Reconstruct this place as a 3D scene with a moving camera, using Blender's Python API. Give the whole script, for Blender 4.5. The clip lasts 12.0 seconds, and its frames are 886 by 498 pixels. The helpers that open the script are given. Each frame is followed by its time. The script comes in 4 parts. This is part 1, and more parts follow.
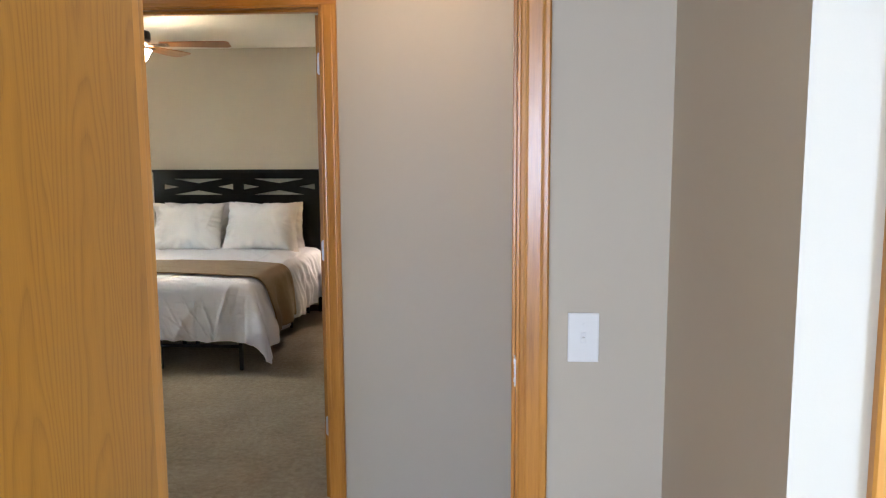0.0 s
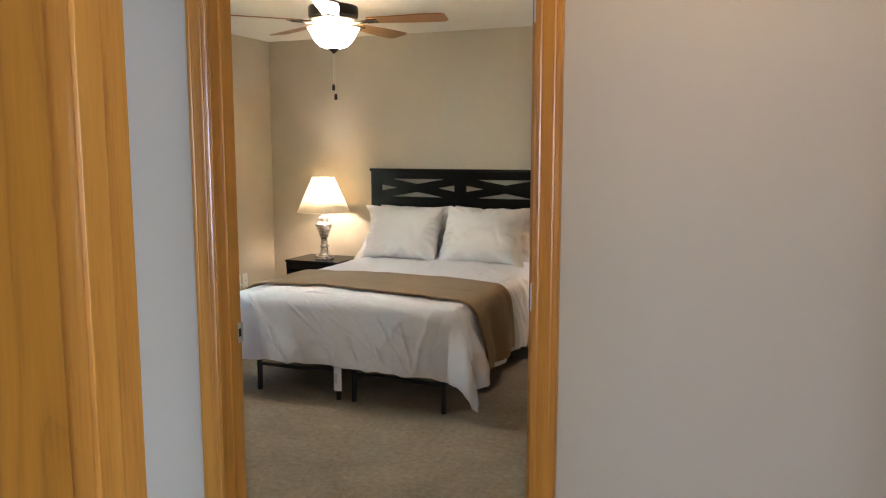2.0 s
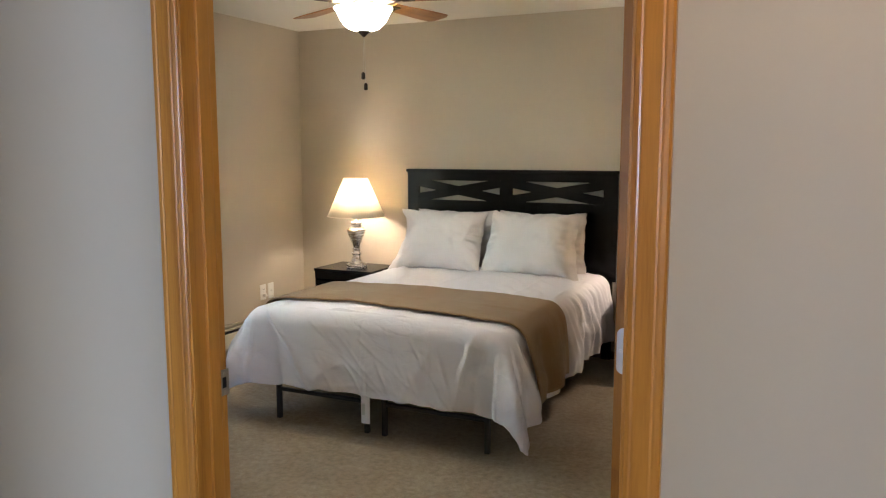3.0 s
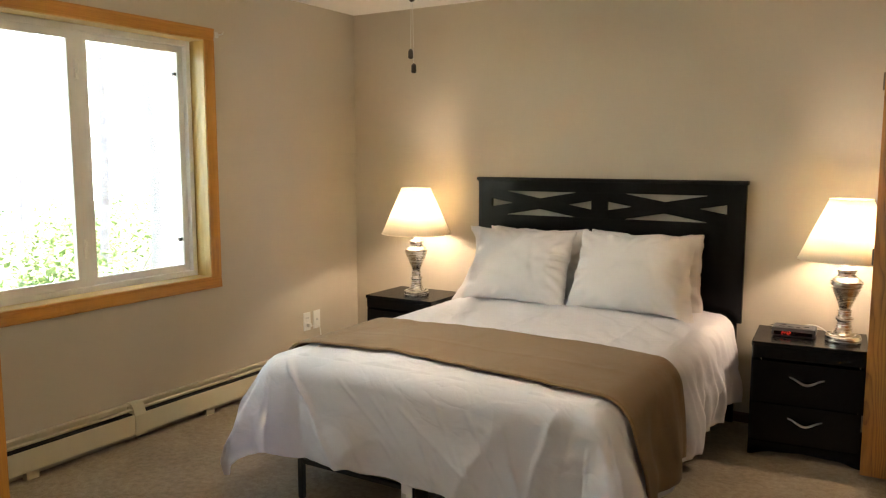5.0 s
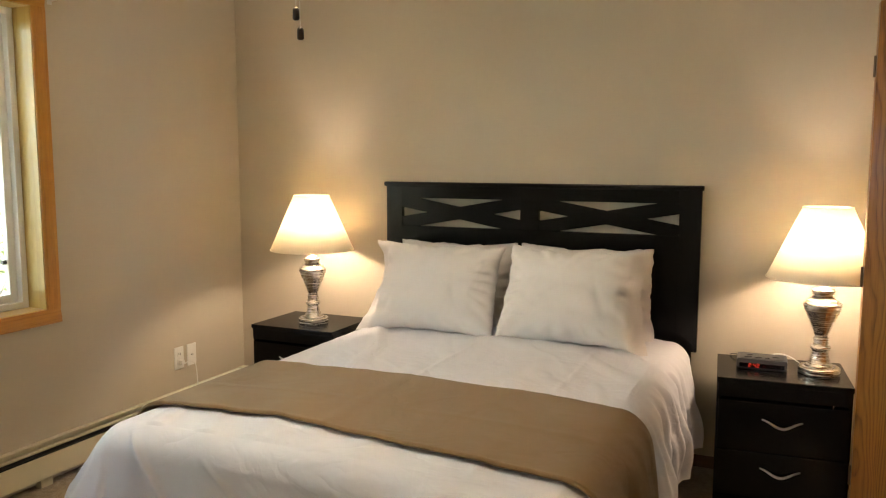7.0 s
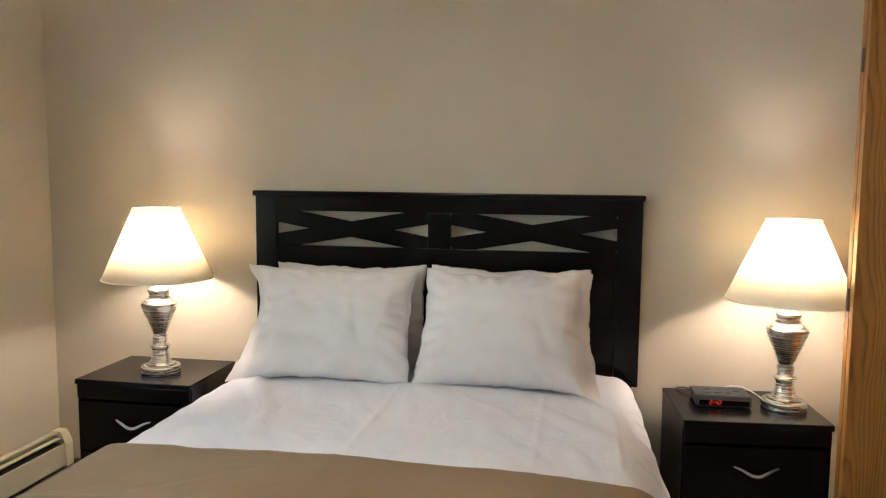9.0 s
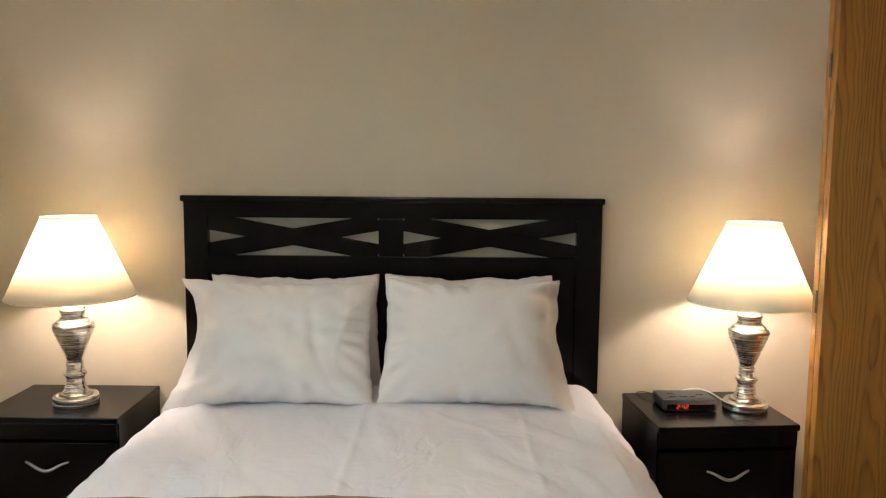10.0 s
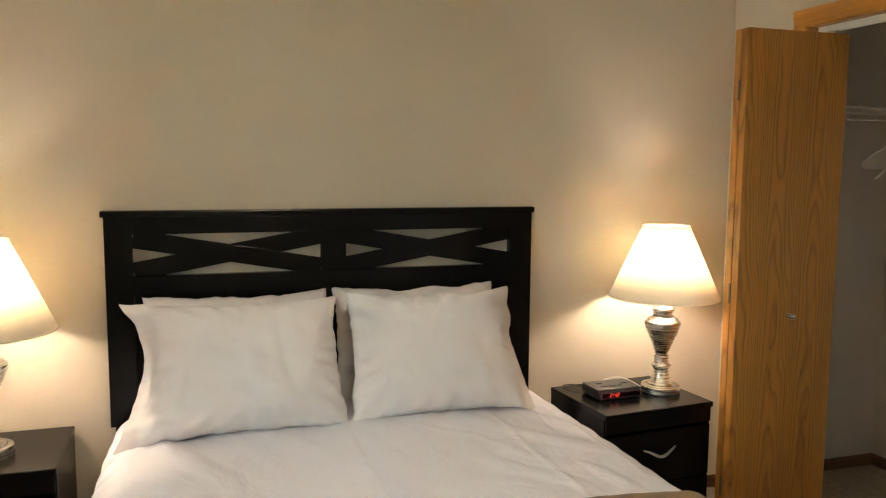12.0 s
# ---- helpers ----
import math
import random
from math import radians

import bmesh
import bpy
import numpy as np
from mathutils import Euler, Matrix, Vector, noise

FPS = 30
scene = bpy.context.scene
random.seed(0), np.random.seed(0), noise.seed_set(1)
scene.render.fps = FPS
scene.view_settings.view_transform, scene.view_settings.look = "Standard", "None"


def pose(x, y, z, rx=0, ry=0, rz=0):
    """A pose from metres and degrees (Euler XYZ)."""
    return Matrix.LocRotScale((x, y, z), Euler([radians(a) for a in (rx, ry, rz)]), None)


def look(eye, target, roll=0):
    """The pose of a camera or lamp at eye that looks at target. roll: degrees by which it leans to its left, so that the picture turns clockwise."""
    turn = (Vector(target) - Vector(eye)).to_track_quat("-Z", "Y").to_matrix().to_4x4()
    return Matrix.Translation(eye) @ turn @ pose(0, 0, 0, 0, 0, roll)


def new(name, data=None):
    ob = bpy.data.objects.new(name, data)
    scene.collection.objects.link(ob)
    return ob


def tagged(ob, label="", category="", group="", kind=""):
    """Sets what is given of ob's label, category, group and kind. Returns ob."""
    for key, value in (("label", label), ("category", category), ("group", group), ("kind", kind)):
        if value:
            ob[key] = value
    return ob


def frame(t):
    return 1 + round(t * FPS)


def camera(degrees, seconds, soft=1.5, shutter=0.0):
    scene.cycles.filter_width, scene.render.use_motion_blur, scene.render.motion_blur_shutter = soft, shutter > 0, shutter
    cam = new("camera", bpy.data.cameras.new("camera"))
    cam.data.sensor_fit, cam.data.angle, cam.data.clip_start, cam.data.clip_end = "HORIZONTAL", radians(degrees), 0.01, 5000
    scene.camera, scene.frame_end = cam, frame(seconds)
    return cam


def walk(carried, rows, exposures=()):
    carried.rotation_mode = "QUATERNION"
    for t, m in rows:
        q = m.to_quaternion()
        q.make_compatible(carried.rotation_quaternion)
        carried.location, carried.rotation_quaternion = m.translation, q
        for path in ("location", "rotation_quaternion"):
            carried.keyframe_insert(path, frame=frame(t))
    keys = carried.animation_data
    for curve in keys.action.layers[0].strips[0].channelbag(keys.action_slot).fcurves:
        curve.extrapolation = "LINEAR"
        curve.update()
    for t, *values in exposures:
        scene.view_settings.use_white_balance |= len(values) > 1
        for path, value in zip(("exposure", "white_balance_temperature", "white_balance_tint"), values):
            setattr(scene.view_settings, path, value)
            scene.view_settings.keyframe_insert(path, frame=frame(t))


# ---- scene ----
cam = camera(59.3, 12.0, soft=1.15)
PATH = [
    (0, (4.258, -7.147, 1.513), (4.114, -5.169, 1.259), -0.3),
    (0.5, (4.260, -6.848, 1.501), (3.933, -4.891, 1.250), -0.2),
    (1, (4.211, -6.575, 1.505), (3.733, -4.650, 1.252), -0.1),
    (1.5, (4.156, -6.293, 1.497), (3.537, -4.405, 1.248), -0.1),
    (2, (4.075, -5.984, 1.493), (3.334, -4.143, 1.240), -0.0),
    (2.5, (3.965, -5.718, 1.481), (3.162, -3.904, 1.230), 0.0),
    (3, (3.83, -5.422, 1.476), (2.992, -3.623, 1.225), -0.0),
    (4.8, (3.449, -4.524, 1.475), (2.437, -2.816, 1.233), 0.0),
    (5, (3.431, -4.442, 1.466), (2.399, -2.746, 1.23), -0.0),
    (5.5, (3.323, -4.284, 1.453), (2.286, -2.589, 1.225), -0.0),
    (6, (3.212, -4.143, 1.441), (2.226, -2.417, 1.218), 0.1),
    (6.5, (3.123, -3.968, 1.433), (2.22, -2.197, 1.214), 0.2),
    (7, (3.03, -3.771, 1.446), (2.217, -1.958, 1.222), 0.1),
    (9, (2.411, -3.218, 1.434), (2.064, -1.259, 1.23), 0.5),
    (9.5, (2.228, -3.141, 1.442), (2.046, -1.16, 1.239), 0.4),
    (10, (2.038, -3.066, 1.456), (2.036, -1.077, 1.245), 0.5),
    (10.5, (1.879, -2.996, 1.479), (2.046, -1.016, 1.256), 0.5),
    (11, (1.686, -2.973, 1.501), (2.036, -1.017, 1.273), 0.5),
    (11.5, (1.524, -2.983, 1.502), (1.992, -1.051, 1.28), 0.5),
    (12, (1.315, -2.98, 1.505), (1.93, -1.089, 1.29), 0.4),
]
walk(cam, [(t, look(eye, target, roll)) for t, eye, target, roll in PATH], exposures=((0, 3.45, 6100, 14), (1, 3.36, 6800, 14), (2.5, 3.3, 6300, 15), (5, 3.27, 7000, 15), (6, 3.25, 7150, 15), (7, 3.24, 7250, 15), (9, 3.24, 6050, 13), (9.5, 3.24, 6050, 13), (10.5, 3.24, 6600, 14), (11, 3.24, 6800, 14), (12, 3.25, 6800, 14)))

# ---- light ----
world = bpy.data.worlds.new("sky")
scene.world = world
world.use_nodes = True
wn = world.node_tree
sky = wn.nodes.new("ShaderNodeTexSky")
sky.sky_type, sky.sun_disc = "NISHITA", False
sky.sun_elevation, sky.sun_rotation = radians(52), radians(100)
wn.nodes["Background"].inputs[1].default_value = 0.15
wn.links.new(sky.outputs[0], wn.nodes["Background"].inputs[0])

LAMP = (1.0, 0.84, 0.66)
FAN = (1.0, 0.83, 0.62)
TABLE_W, FAN_W, HALL_W, SOUTH_W, FRONT_W, SUN_W = 1.85, 0.9, 0.8, 130.0, 26.0, 5.0


def lamp(name, kind, watts, colour, m, size=0.03, size_y=None):
    d = bpy.data.lights.new(name, kind)
    d.energy, d.color = watts, colour
    if kind == "AREA":
        d.shape, d.size, d.size_y = "RECTANGLE", size, size_y
    elif kind == "SUN":
        d.angle = radians(0.5)
    else:
        d.shadow_soft_size = size
    ob = new(name, d)
    ob.matrix_world = m
    return ob


lamp("sun", "SUN", SUN_W, (1, 0.95, 0.87), look((6, 3, 9), (0, 1.6, 0)))
# two added fill lamps, out of view, standing in for daylight from the south
lamp("unseen_south_fill_east", "AREA", SOUTH_W, (0.46, 0.66, 1.0), look((11.2, -12.97, 1.10), (11.2, 0, 1.10)), 2.5, 1.9)
lamp("unseen_south_fill_west", "AREA", FRONT_W, (0.62, 0.74, 1.0), look((3.3, -12.97, 1.40), (3.3, 0, 1.40)), 2.2, 1.4)

# ---- materials ----
def mat(name, colour=(0.5, 0.5, 0.5), rough=0.6, metal=0.0):
    m = bpy.data.materials.new(name)
    m.use_nodes = True
    b = m.node_tree.nodes["Principled BSDF"]
    b.inputs["Base Color"].default_value = (*colour, 1)
    b.inputs["Roughness"].default_value = rough
    b.inputs["Metallic"].default_value = metal
    return m


class Net:
    """Short hand for a material's node tree."""
    def __init__(self, m):
        self.t = m.node_tree
        self.b = self.t.nodes["Principled BSDF"]

    def node(self, kind, ins=None, **kw):
        n = self.t.nodes.new("ShaderNode" + kind)
        for k, v in kw.items():
            setattr(n, k, v)
        for k, v in (ins or {}).items():
            if hasattr(v, "is_output"):
                self.t.links.new(v, n.inputs[k])
            else:
                n.inputs[k].default_value = v
        return n

    def math(self, op, a, b=0.0, c=0.0):
        return self.node("Math", {0: a, 1: b, 2: c}, operation=op).outputs[0]

    def coords(self, scale=(1, 1, 1), loc=(0, 0, 0)):
        tc = self.node("TexCoord")
        return self.node("Mapping", {"Vector": tc.outputs["Object"], "Scale": scale, "Location": loc}).outputs[0]

    def noise(self, vec, scale, detail=3.0, rough=0.5, dist=0.0):
        return self.node("TexNoise", {"Vector": vec, "Scale": scale, "Detail": detail, "Roughness": rough, "Distortion": dist}).outputs[0]

    def ramp(self, fac, stops):
        n = self.node("ValToRGB", {0: fac})
        e = n.color_ramp.elements
        while len(e) < len(stops):
            e.new(0.5)
        for k, (p, c) in zip(e, stops):
            k.position, k.color = p, (*c, 1)
        return n.outputs[0]

    def mix(self, fac, a, b, blend="MIX"):
        n = self.node("Mix", data_type="RGBA", blend_type=blend)
        for i, v in ((0, fac), (6, a), (7, b)):
            if hasattr(v, "is_output"):
                self.t.links.new(v, n.inputs[i])
            else:
                n.inputs[i].default_value = v if i == 0 else (*v, 1)
        return n.outputs[2]

    def colour(self, s):
        self.t.links.new(s, self.b.inputs["Base Color"])

    def rough(self, s):
        self.t.links.new(s, self.b.inputs["Roughness"])

    def bump(self, h, strength, dist=0.002):
        n = self.node("Bump", {"Height": h, "Strength": strength, "Distance": dist})
        self.t.links.new(n.outputs[0], self.b.inputs["Normal"])


def mottled(name, a, b, rough, big=2.0, fine=90.0, bump=0.15, dist=0.001, metal=0.0):
    """Two close colours in soft patches, with a fine relief."""
    m = mat(name, a, rough, metal)
    n = Net(m)
    v = n.coords()
    n.colour(n.ramp(n.noise(v, big, 4.0), [(0.35, a), (0.65, b)]))
    n.bump(n.noise(v, fine, 3.0), bump, dist)
    return m


def oak(name, along, across, light=(0.56, 0.245, 0.040), dark=(0.34, 0.125, 0.017), rough=0.3, flitch=0.0):
    """Varnished oak; grain runs along one axis, with arched figure where flitch is the width of a veneer leaf."""
    m = mat(name, light, rough)
    n = Net(m)
    tc = n.node("TexCoord").outputs["Object"]
    sep = n.node("SeparateXYZ", {0: tc}).outputs
    rnd = n.node("ObjectInfo").outputs["Random"]
    ax = {"x": 0, "y": 1, "z": 2}
    squash = [1.0, 1.0, 1.0]
    squash[ax[along]] = 0.05
    off = n.node("VectorMath", {0: tc, 1: n.node("CombineXYZ", {0: n.math("MULTIPLY", rnd, 7.0), 1: rnd, 2: n.math("MULTIPLY", rnd, 3.0)}).outputs[0]}, operation="ADD").outputs[0]
    vec = n.node("Mapping", {"Vector": off, "Scale": squash}).outputs[0]
    fibre = n.noise(vec, 260.0, 4.0, 0.65)
    streak = n.noise(vec, 26.0, 3.0, 0.6)
    if flitch:
        slow = [1.0, 1.0, 1.0]
        slow[ax[along]] = 0.28
        warp = n.noise(n.node("Mapping", {"Vector": off, "Scale": slow}).outputs[0], 7.0, 2.0)
        u = n.math("PINGPONG", n.math("ADD", sep[ax[across]], n.math("MULTIPLY", warp, 0.05)), flitch)
        u = n.math("SUBTRACT", u, flitch * 0.5)
        u2 = n.math("MULTIPLY", n.math("MULTIPLY", u, u), 1.0 / (flitch * flitch) * 4.0)
        r = n.math("ADD", n.math("MULTIPLY", sep[ax[along]], 0.55), n.math("MULTIPLY", u2, 1.15))
        r = n.math("ADD", r, n.math("MULTIPLY", warp, 1.2))
        ring = n.math("FRACT", n.math("MULTIPLY", r, 4.4))
        fig = n.ramp(ring, [(0.0, (0.55, 0.55, 0.55)), (0.16, (0.10, 0.10, 0.10)), (0.5, (0.0, 0.0, 0.0)), (0.86, (0.55, 0.55, 0.55)), (1.0, (0.75, 0.75, 0.75))])
        f = n.math("ADD", n.math("MULTIPLY", fig, 0.75), n.math("MULTIPLY", n.math("SUBTRACT", fibre, 0.5), 0.9))
        f = n.math("ADD", f, n.math("MULTIPLY", n.math("SUBTRACT", streak, 0.5), 0.6))
        f = n.math("ADD", f, 0.15)
    else:
        f = n.math("ADD", n.math("MULTIPLY", n.math("SUBTRACT", streak, 0.5), 2.0), n.math("MULTIPLY", n.math("SUBTRACT", fibre, 0.5), 1.0))
        f = n.math("ADD", f, 0.4)
    n.colour(n.ramp(f, [(0.05, light), (0.5, tuple((p + 2 * q) / 3 for p, q in zip(dark, light))), (1.0, dark)]))
    n.rough(n.math("ADD", n.math("MULTIPLY", fibre, 0.12), rough - 0.06))
    n.bump(fibre, 0.12, 0.0006)
    n.b.inputs["Coat Weight"].default_value = 0.25
    n.b.inputs["Coat Roughness"].default_value = 0.18
    return m


WALL = mottled("greige_wall_paint", (0.49, 0.43, 0.335), (0.52, 0.455, 0.355), 0.62, 0.8, 220.0, 0.10, 0.0008)
# wall paint lightened to stand in for light that doesn't reach the closet
CLOSET = mottled("lightened_closet_paint", (0.66, 0.60, 0.535), (0.69, 0.63, 0.565), 0.62, 0.8, 220.0, 0.10, 0.0008)
CEIL = mottled("white_ceiling_paint", (0.72, 0.69, 0.62), (0.76, 0.73, 0.66), 0.8, 1.2, 70.0, 0.25, 0.003)
OAK_Z = oak("oak_trim_upright", "z", "x", flitch=0)
OAK_X = oak("oak_trim_level_x", "x", "y", flitch=0)
OAK_Y = oak("oak_trim_level_y", "y", "x", flitch=0)
DOOR_OAK_Y = oak("oak_veneer_door_y", "z", "y", (0.41, 0.172, 0.021), (0.25, 0.090, 0.011), 0.33, 0.24)
DOOR_OAK_X = oak("oak_veneer_door_x", "z", "x", (0.47, 0.200, 0.036), (0.13, 0.042, 0.007), 0.36, 0.17)
REVEAL = oak("pale_oak_reveal", "z", "x", (0.55, 0.36, 0.10), (0.42, 0.25, 0.06), 0.4)
REVEAL_Y = oak("pale_oak_sill", "y", "x", (0.62, 0.42, 0.16), (0.48, 0.30, 0.09), 0.35)
BASE = oak("dark_baseboard_x", "x", "y", (0.115, 0.050, 0.020), (0.06, 0.025, 0.010), 0.4)
BASE_Y = oak("dark_baseboard_y", "y", "x", (0.115, 0.050, 0.020), (0.06, 0.025, 0.010), 0.4)
BLACK = mottled("black_stained_wood", (0.0030, 0.0027, 0.0027), (0.0045, 0.004, 0.004), 0.24, 3.0, 160.0, 0.03, 0.0003)
BLACK.node_tree.nodes["Principled BSDF"].inputs["Specular IOR Level"].default_value = 0.2
FRAME_BLACK = mat("black_powder_coat", (0.012, 0.012, 0.013), 0.42)
# flat black standing in for the shade inside holes and slots
SHADOW_BLACK = mat("painted_shade_black", (0.01, 0.01, 0.01), 0.8)
VINYL = mottled("white_window_vinyl", (0.70, 0.69, 0.66), (0.76, 0.75, 0.72), 0.4, 3.0, 60.0, 0.05)
CREAM = mottled("cream_enamel", (0.62, 0.56, 0.40), (0.66, 0.60, 0.44), 0.38, 2.5, 80.0, 0.05)
PLASTIC = mat("white_plastic", (0.78, 0.77, 0.73), 0.35)
BLACK_PLASTIC = mat("black_plastic", (0.018, 0.018, 0.020), 0.33)
RUBBER = mat("black_rubber_cord", (0.015, 0.015, 0.015), 0.5)
CHROME = mat("satin_steel", (0.62, 0.61, 0.59), 0.28, 1.0)
AGED = mat("aged_steel", (0.16, 0.13, 0.10), 0.45, 1.0)
ZINC = mat("zinc_hinge", (0.55, 0.55, 0.56), 0.38, 1.0)
BRONZE = mottled("dark_bronze", (0.022, 0.016, 0.012), (0.035, 0.026, 0.020), 0.38, 8.0, 90.0, 0.05, 0.0005, 0.6)


def brushed():
    m = mat("brushed_nickel", (0.60, 0.57, 0.52), 0.3, 1.0)
    n = Net(m)
    s = n.noise(n.coords((1, 1, 90)), 6.0, 2.0, 0.5)
    n.rough(n.math("ADD", n.math("MULTIPLY", s, 0.06), 0.24))
    return m


NICKEL = brushed()


def carpet_material():
    m = mat("beige_cut_pile_carpet", (0.3, 0.25, 0.19), 0.95)
    n = Net(m)
    v = n.coords()
    tuft = n.noise(v, 170.0, 3.0, 0.75)
    clump = n.noise(v, 34.0, 4.0, 0.65)
    tread = n.noise(v, 3.2, 5.0, 0.6, 0.6)
    c = n.ramp(tread, [(0.36, (0.32, 0.245, 0.155)), (0.62, (0.52, 0.42, 0.29))])
    c = n.mix(n.ramp(tuft, [(0.3, (0.0, 0.0, 0.0)), (0.7, (1.0, 1.0, 1.0))]), (0.16, 0.115, 0.070), c)
    n.colour(n.mix(0.35, c, n.ramp(clump, [(0.35, (0.18, 0.135, 0.08)), (0.65, (0.52, 0.43, 0.30))])))
    h = n.math("ADD", n.math("MULTIPLY", tuft, 0.6), n.math("ADD", n.math("MULTIPLY", clump, 0.7), n.math("MULTIPLY", tread, 0.8)))
    n.bump(h, 0.9, 0.008)
    n.b.inputs["Sheen Weight"].default_value = 0.2
    return m


def cloth(name, colour, fine, bump, wrinkle, sheen=0.1, twill=0.0):
    m = mat(name, colour, 0.85)
    n = Net(m)
    v = n.coords()
    weave = n.noise(v, fine, 2.0)
    lines = n.math("ABSOLUTE", n.math("SUBTRACT", n.noise(v, 3.2, 3.0, 0.55, 1.0), 0.5))
    lines2 = n.math("ABSOLUTE", n.math("SUBTRACT", n.noise(n.coords((1.0, 0.6, 1.6), (3, 1, 2)), 7.0, 3.0, 0.5, 0.8), 0.5))
    crease = n.math("ADD", n.math("MULTIPLY", n.math("MINIMUM", lines, 0.07), 9.0), n.math("MULTIPLY", n.math("MINIMUM", lines2, 0.06), 2.5))
    crease = n.math("ADD", crease, n.math("MULTIPLY", n.noise(v, 5.0, 3.0, 0.5, 0.8), 2.0))
    n.colour(n.mix(n.noise(v, 3.0, 3.0), colour, tuple(c * 0.93 for c in colour)))
    n.bump(n.math("ADD", n.math("MULTIPLY", weave, bump), n.math("MULTIPLY", crease, wrinkle)), 0.5, 0.006)
    n.b.inputs["Sheen Weight"].default_value = sheen
    return m


CARPET = carpet_material()
COTTON = cloth("white_cotton", (0.730, 0.703, 0.755), 420.0, 0.05, 0.75)
PILLOW = cloth("white_pillow_cotton", (0.715, 0.672, 0.665), 420.0, 0.05, 0.10)
FLEECE = cloth("brown_fleece", (0.235, 0.140, 0.058), 500.0, 0.35, 0.5, 0.15)


def shade_material():
    m = mat("cream_lampshade", (0.86, 0.81, 0.72), 0.8)
    n = Net(m)
    out = n.t.nodes["Material Output"]
    tr = n.node("BsdfTranslucent", {"Color": (0.95, 0.87, 0.70, 1)})
    mixer = n.node("MixShader", {0: 0.46})
    n.t.links.new(n.b.outputs[0], mixer.inputs[1])
    n.t.links.new(tr.outputs[0], mixer.inputs[2])
    n.t.links.new(mixer.outputs[0], out.inputs[0])
    return m


def glow(name, colour, strength):
    m = mat(name, colour, 0.5)
    b = m.node_tree.nodes["Principled BSDF"]
    b.inputs["Emission Color"].default_value = (*colour, 1)
    b.inputs["Emission Strength"].default_value = strength
    return m


SHADE = shade_material()
BOWL = glow("lit_frosted_glass", (1.0, 0.88, 0.66), 5.2)
RED = glow("red_digits", (1.0, 0.05, 0.03), 0.07)


def glass_material():
    m = mat("window_glass", (1, 1, 1), 0.0)
    b = m.node_tree.nodes["Principled BSDF"]
    b.inputs["Transmission Weight"].default_value = 1.0
    b.inputs["IOR"].default_value = 1.45
    return m


GLASS = glass_material()

# ---- mesh helpers ----
def part(name, bm, material, parent=None, label="", smooth=False):
    me = bpy.data.meshes.new(name)
    bmesh.ops.recalc_face_normals(bm, faces=bm.faces)
    bm.to_mesh(me)
    bm.free()
    me.materials.append(material)
    if smooth:
        for p in me.polygons:
            p.use_smooth = True
    ob = new(name, me)
    if parent:
        ob.parent = parent
    return tagged(ob, label)


def thing(name, loc, label, category, group="", rz=0.0):
    ob = new(name)
    ob.empty_display_size = 0.1
    ob.matrix_world = pose(*loc, 0, 0, rz)
    return tagged(ob, label, category, group)


def box(x0, x1, y0, y1, z0, z1, bevel=0.0, bm=None, segs=2):
    own = bmesh.new()
    bmesh.ops.create_cube(own, size=1.0)
    for v in own.verts:
        v.co = Vector(((x0 + x1) / 2 + v.co.x * (x1 - x0), (y0 + y1) / 2 + v.co.y * (y1 - y0), (z0 + z1) / 2 + v.co.z * (z1 - z0)))
    if bevel:
        bmesh.ops.bevel(own, geom=own.edges[:], offset=bevel, segments=segs, affect="EDGES", profile=0.6)
    if bm is None:
        return own
    merge(bm, own)
    return bm


def merge(bm, other):
    me = bpy.data.meshes.new("joined")
    other.to_mesh(me)
    other.free()
    bm.from_mesh(me)
    bpy.data.meshes.remove(me)


def lathe(profile, segs=48, cx=0.0, cy=0.0, cap=True):
    """A turned shape from (radius, height) pairs."""
    bm = bmesh.new()
    rings = []
    for r, z in profile:
        rings.append([bm.verts.new((cx + r * math.cos(2 * math.pi * i / segs), cy + r * math.sin(2 * math.pi * i / segs), z)) for i in range(segs)])
    for a, b in zip(rings, rings[1:]):
        for i in range(segs):
            bm.faces.new((a[i], a[(i + 1) % segs], b[(i + 1) % segs], b[i]))
    for ring, (r, z) in ((rings[0], profile[0]), (rings[-1], profile[-1])):
        if cap and r > 0:
            bm.faces.new(ring)
    return bm


def tube(points, r, segs=8, taper=None):
    """A round bar along points."""
    bm = bmesh.new()
    pts = [Vector(p) for p in points]
    rings = []
    for i, p in enumerate(pts):
        d = (pts[min(i + 1, len(pts) - 1)] - pts[max(i - 1, 0)]).normalized()
        side = d.cross(Vector((0, 0, 1)) if abs(d.z) < 0.9 else Vector((1, 0, 0))).normalized()
        up = side.cross(d)
        rr = r if taper is None else r * taper(i / (len(pts) - 1))
        rings.append([bm.verts.new(p + rr * (math.cos(2 * math.pi * k / segs) * side + math.sin(2 * math.pi * k / segs) * up)) for k in range(segs)])
    for a, b in zip(rings, rings[1:]):
        for k in range(segs):
            bm.faces.new((a[k], a[(k + 1) % segs], b[(k + 1) % segs], b[k]))
    bm.faces.new(rings[0][::-1])
    bm.faces.new(rings[-1])
    return bm


def curve_points(fn, n):
    return [fn(i / n) for i in range(n + 1)]


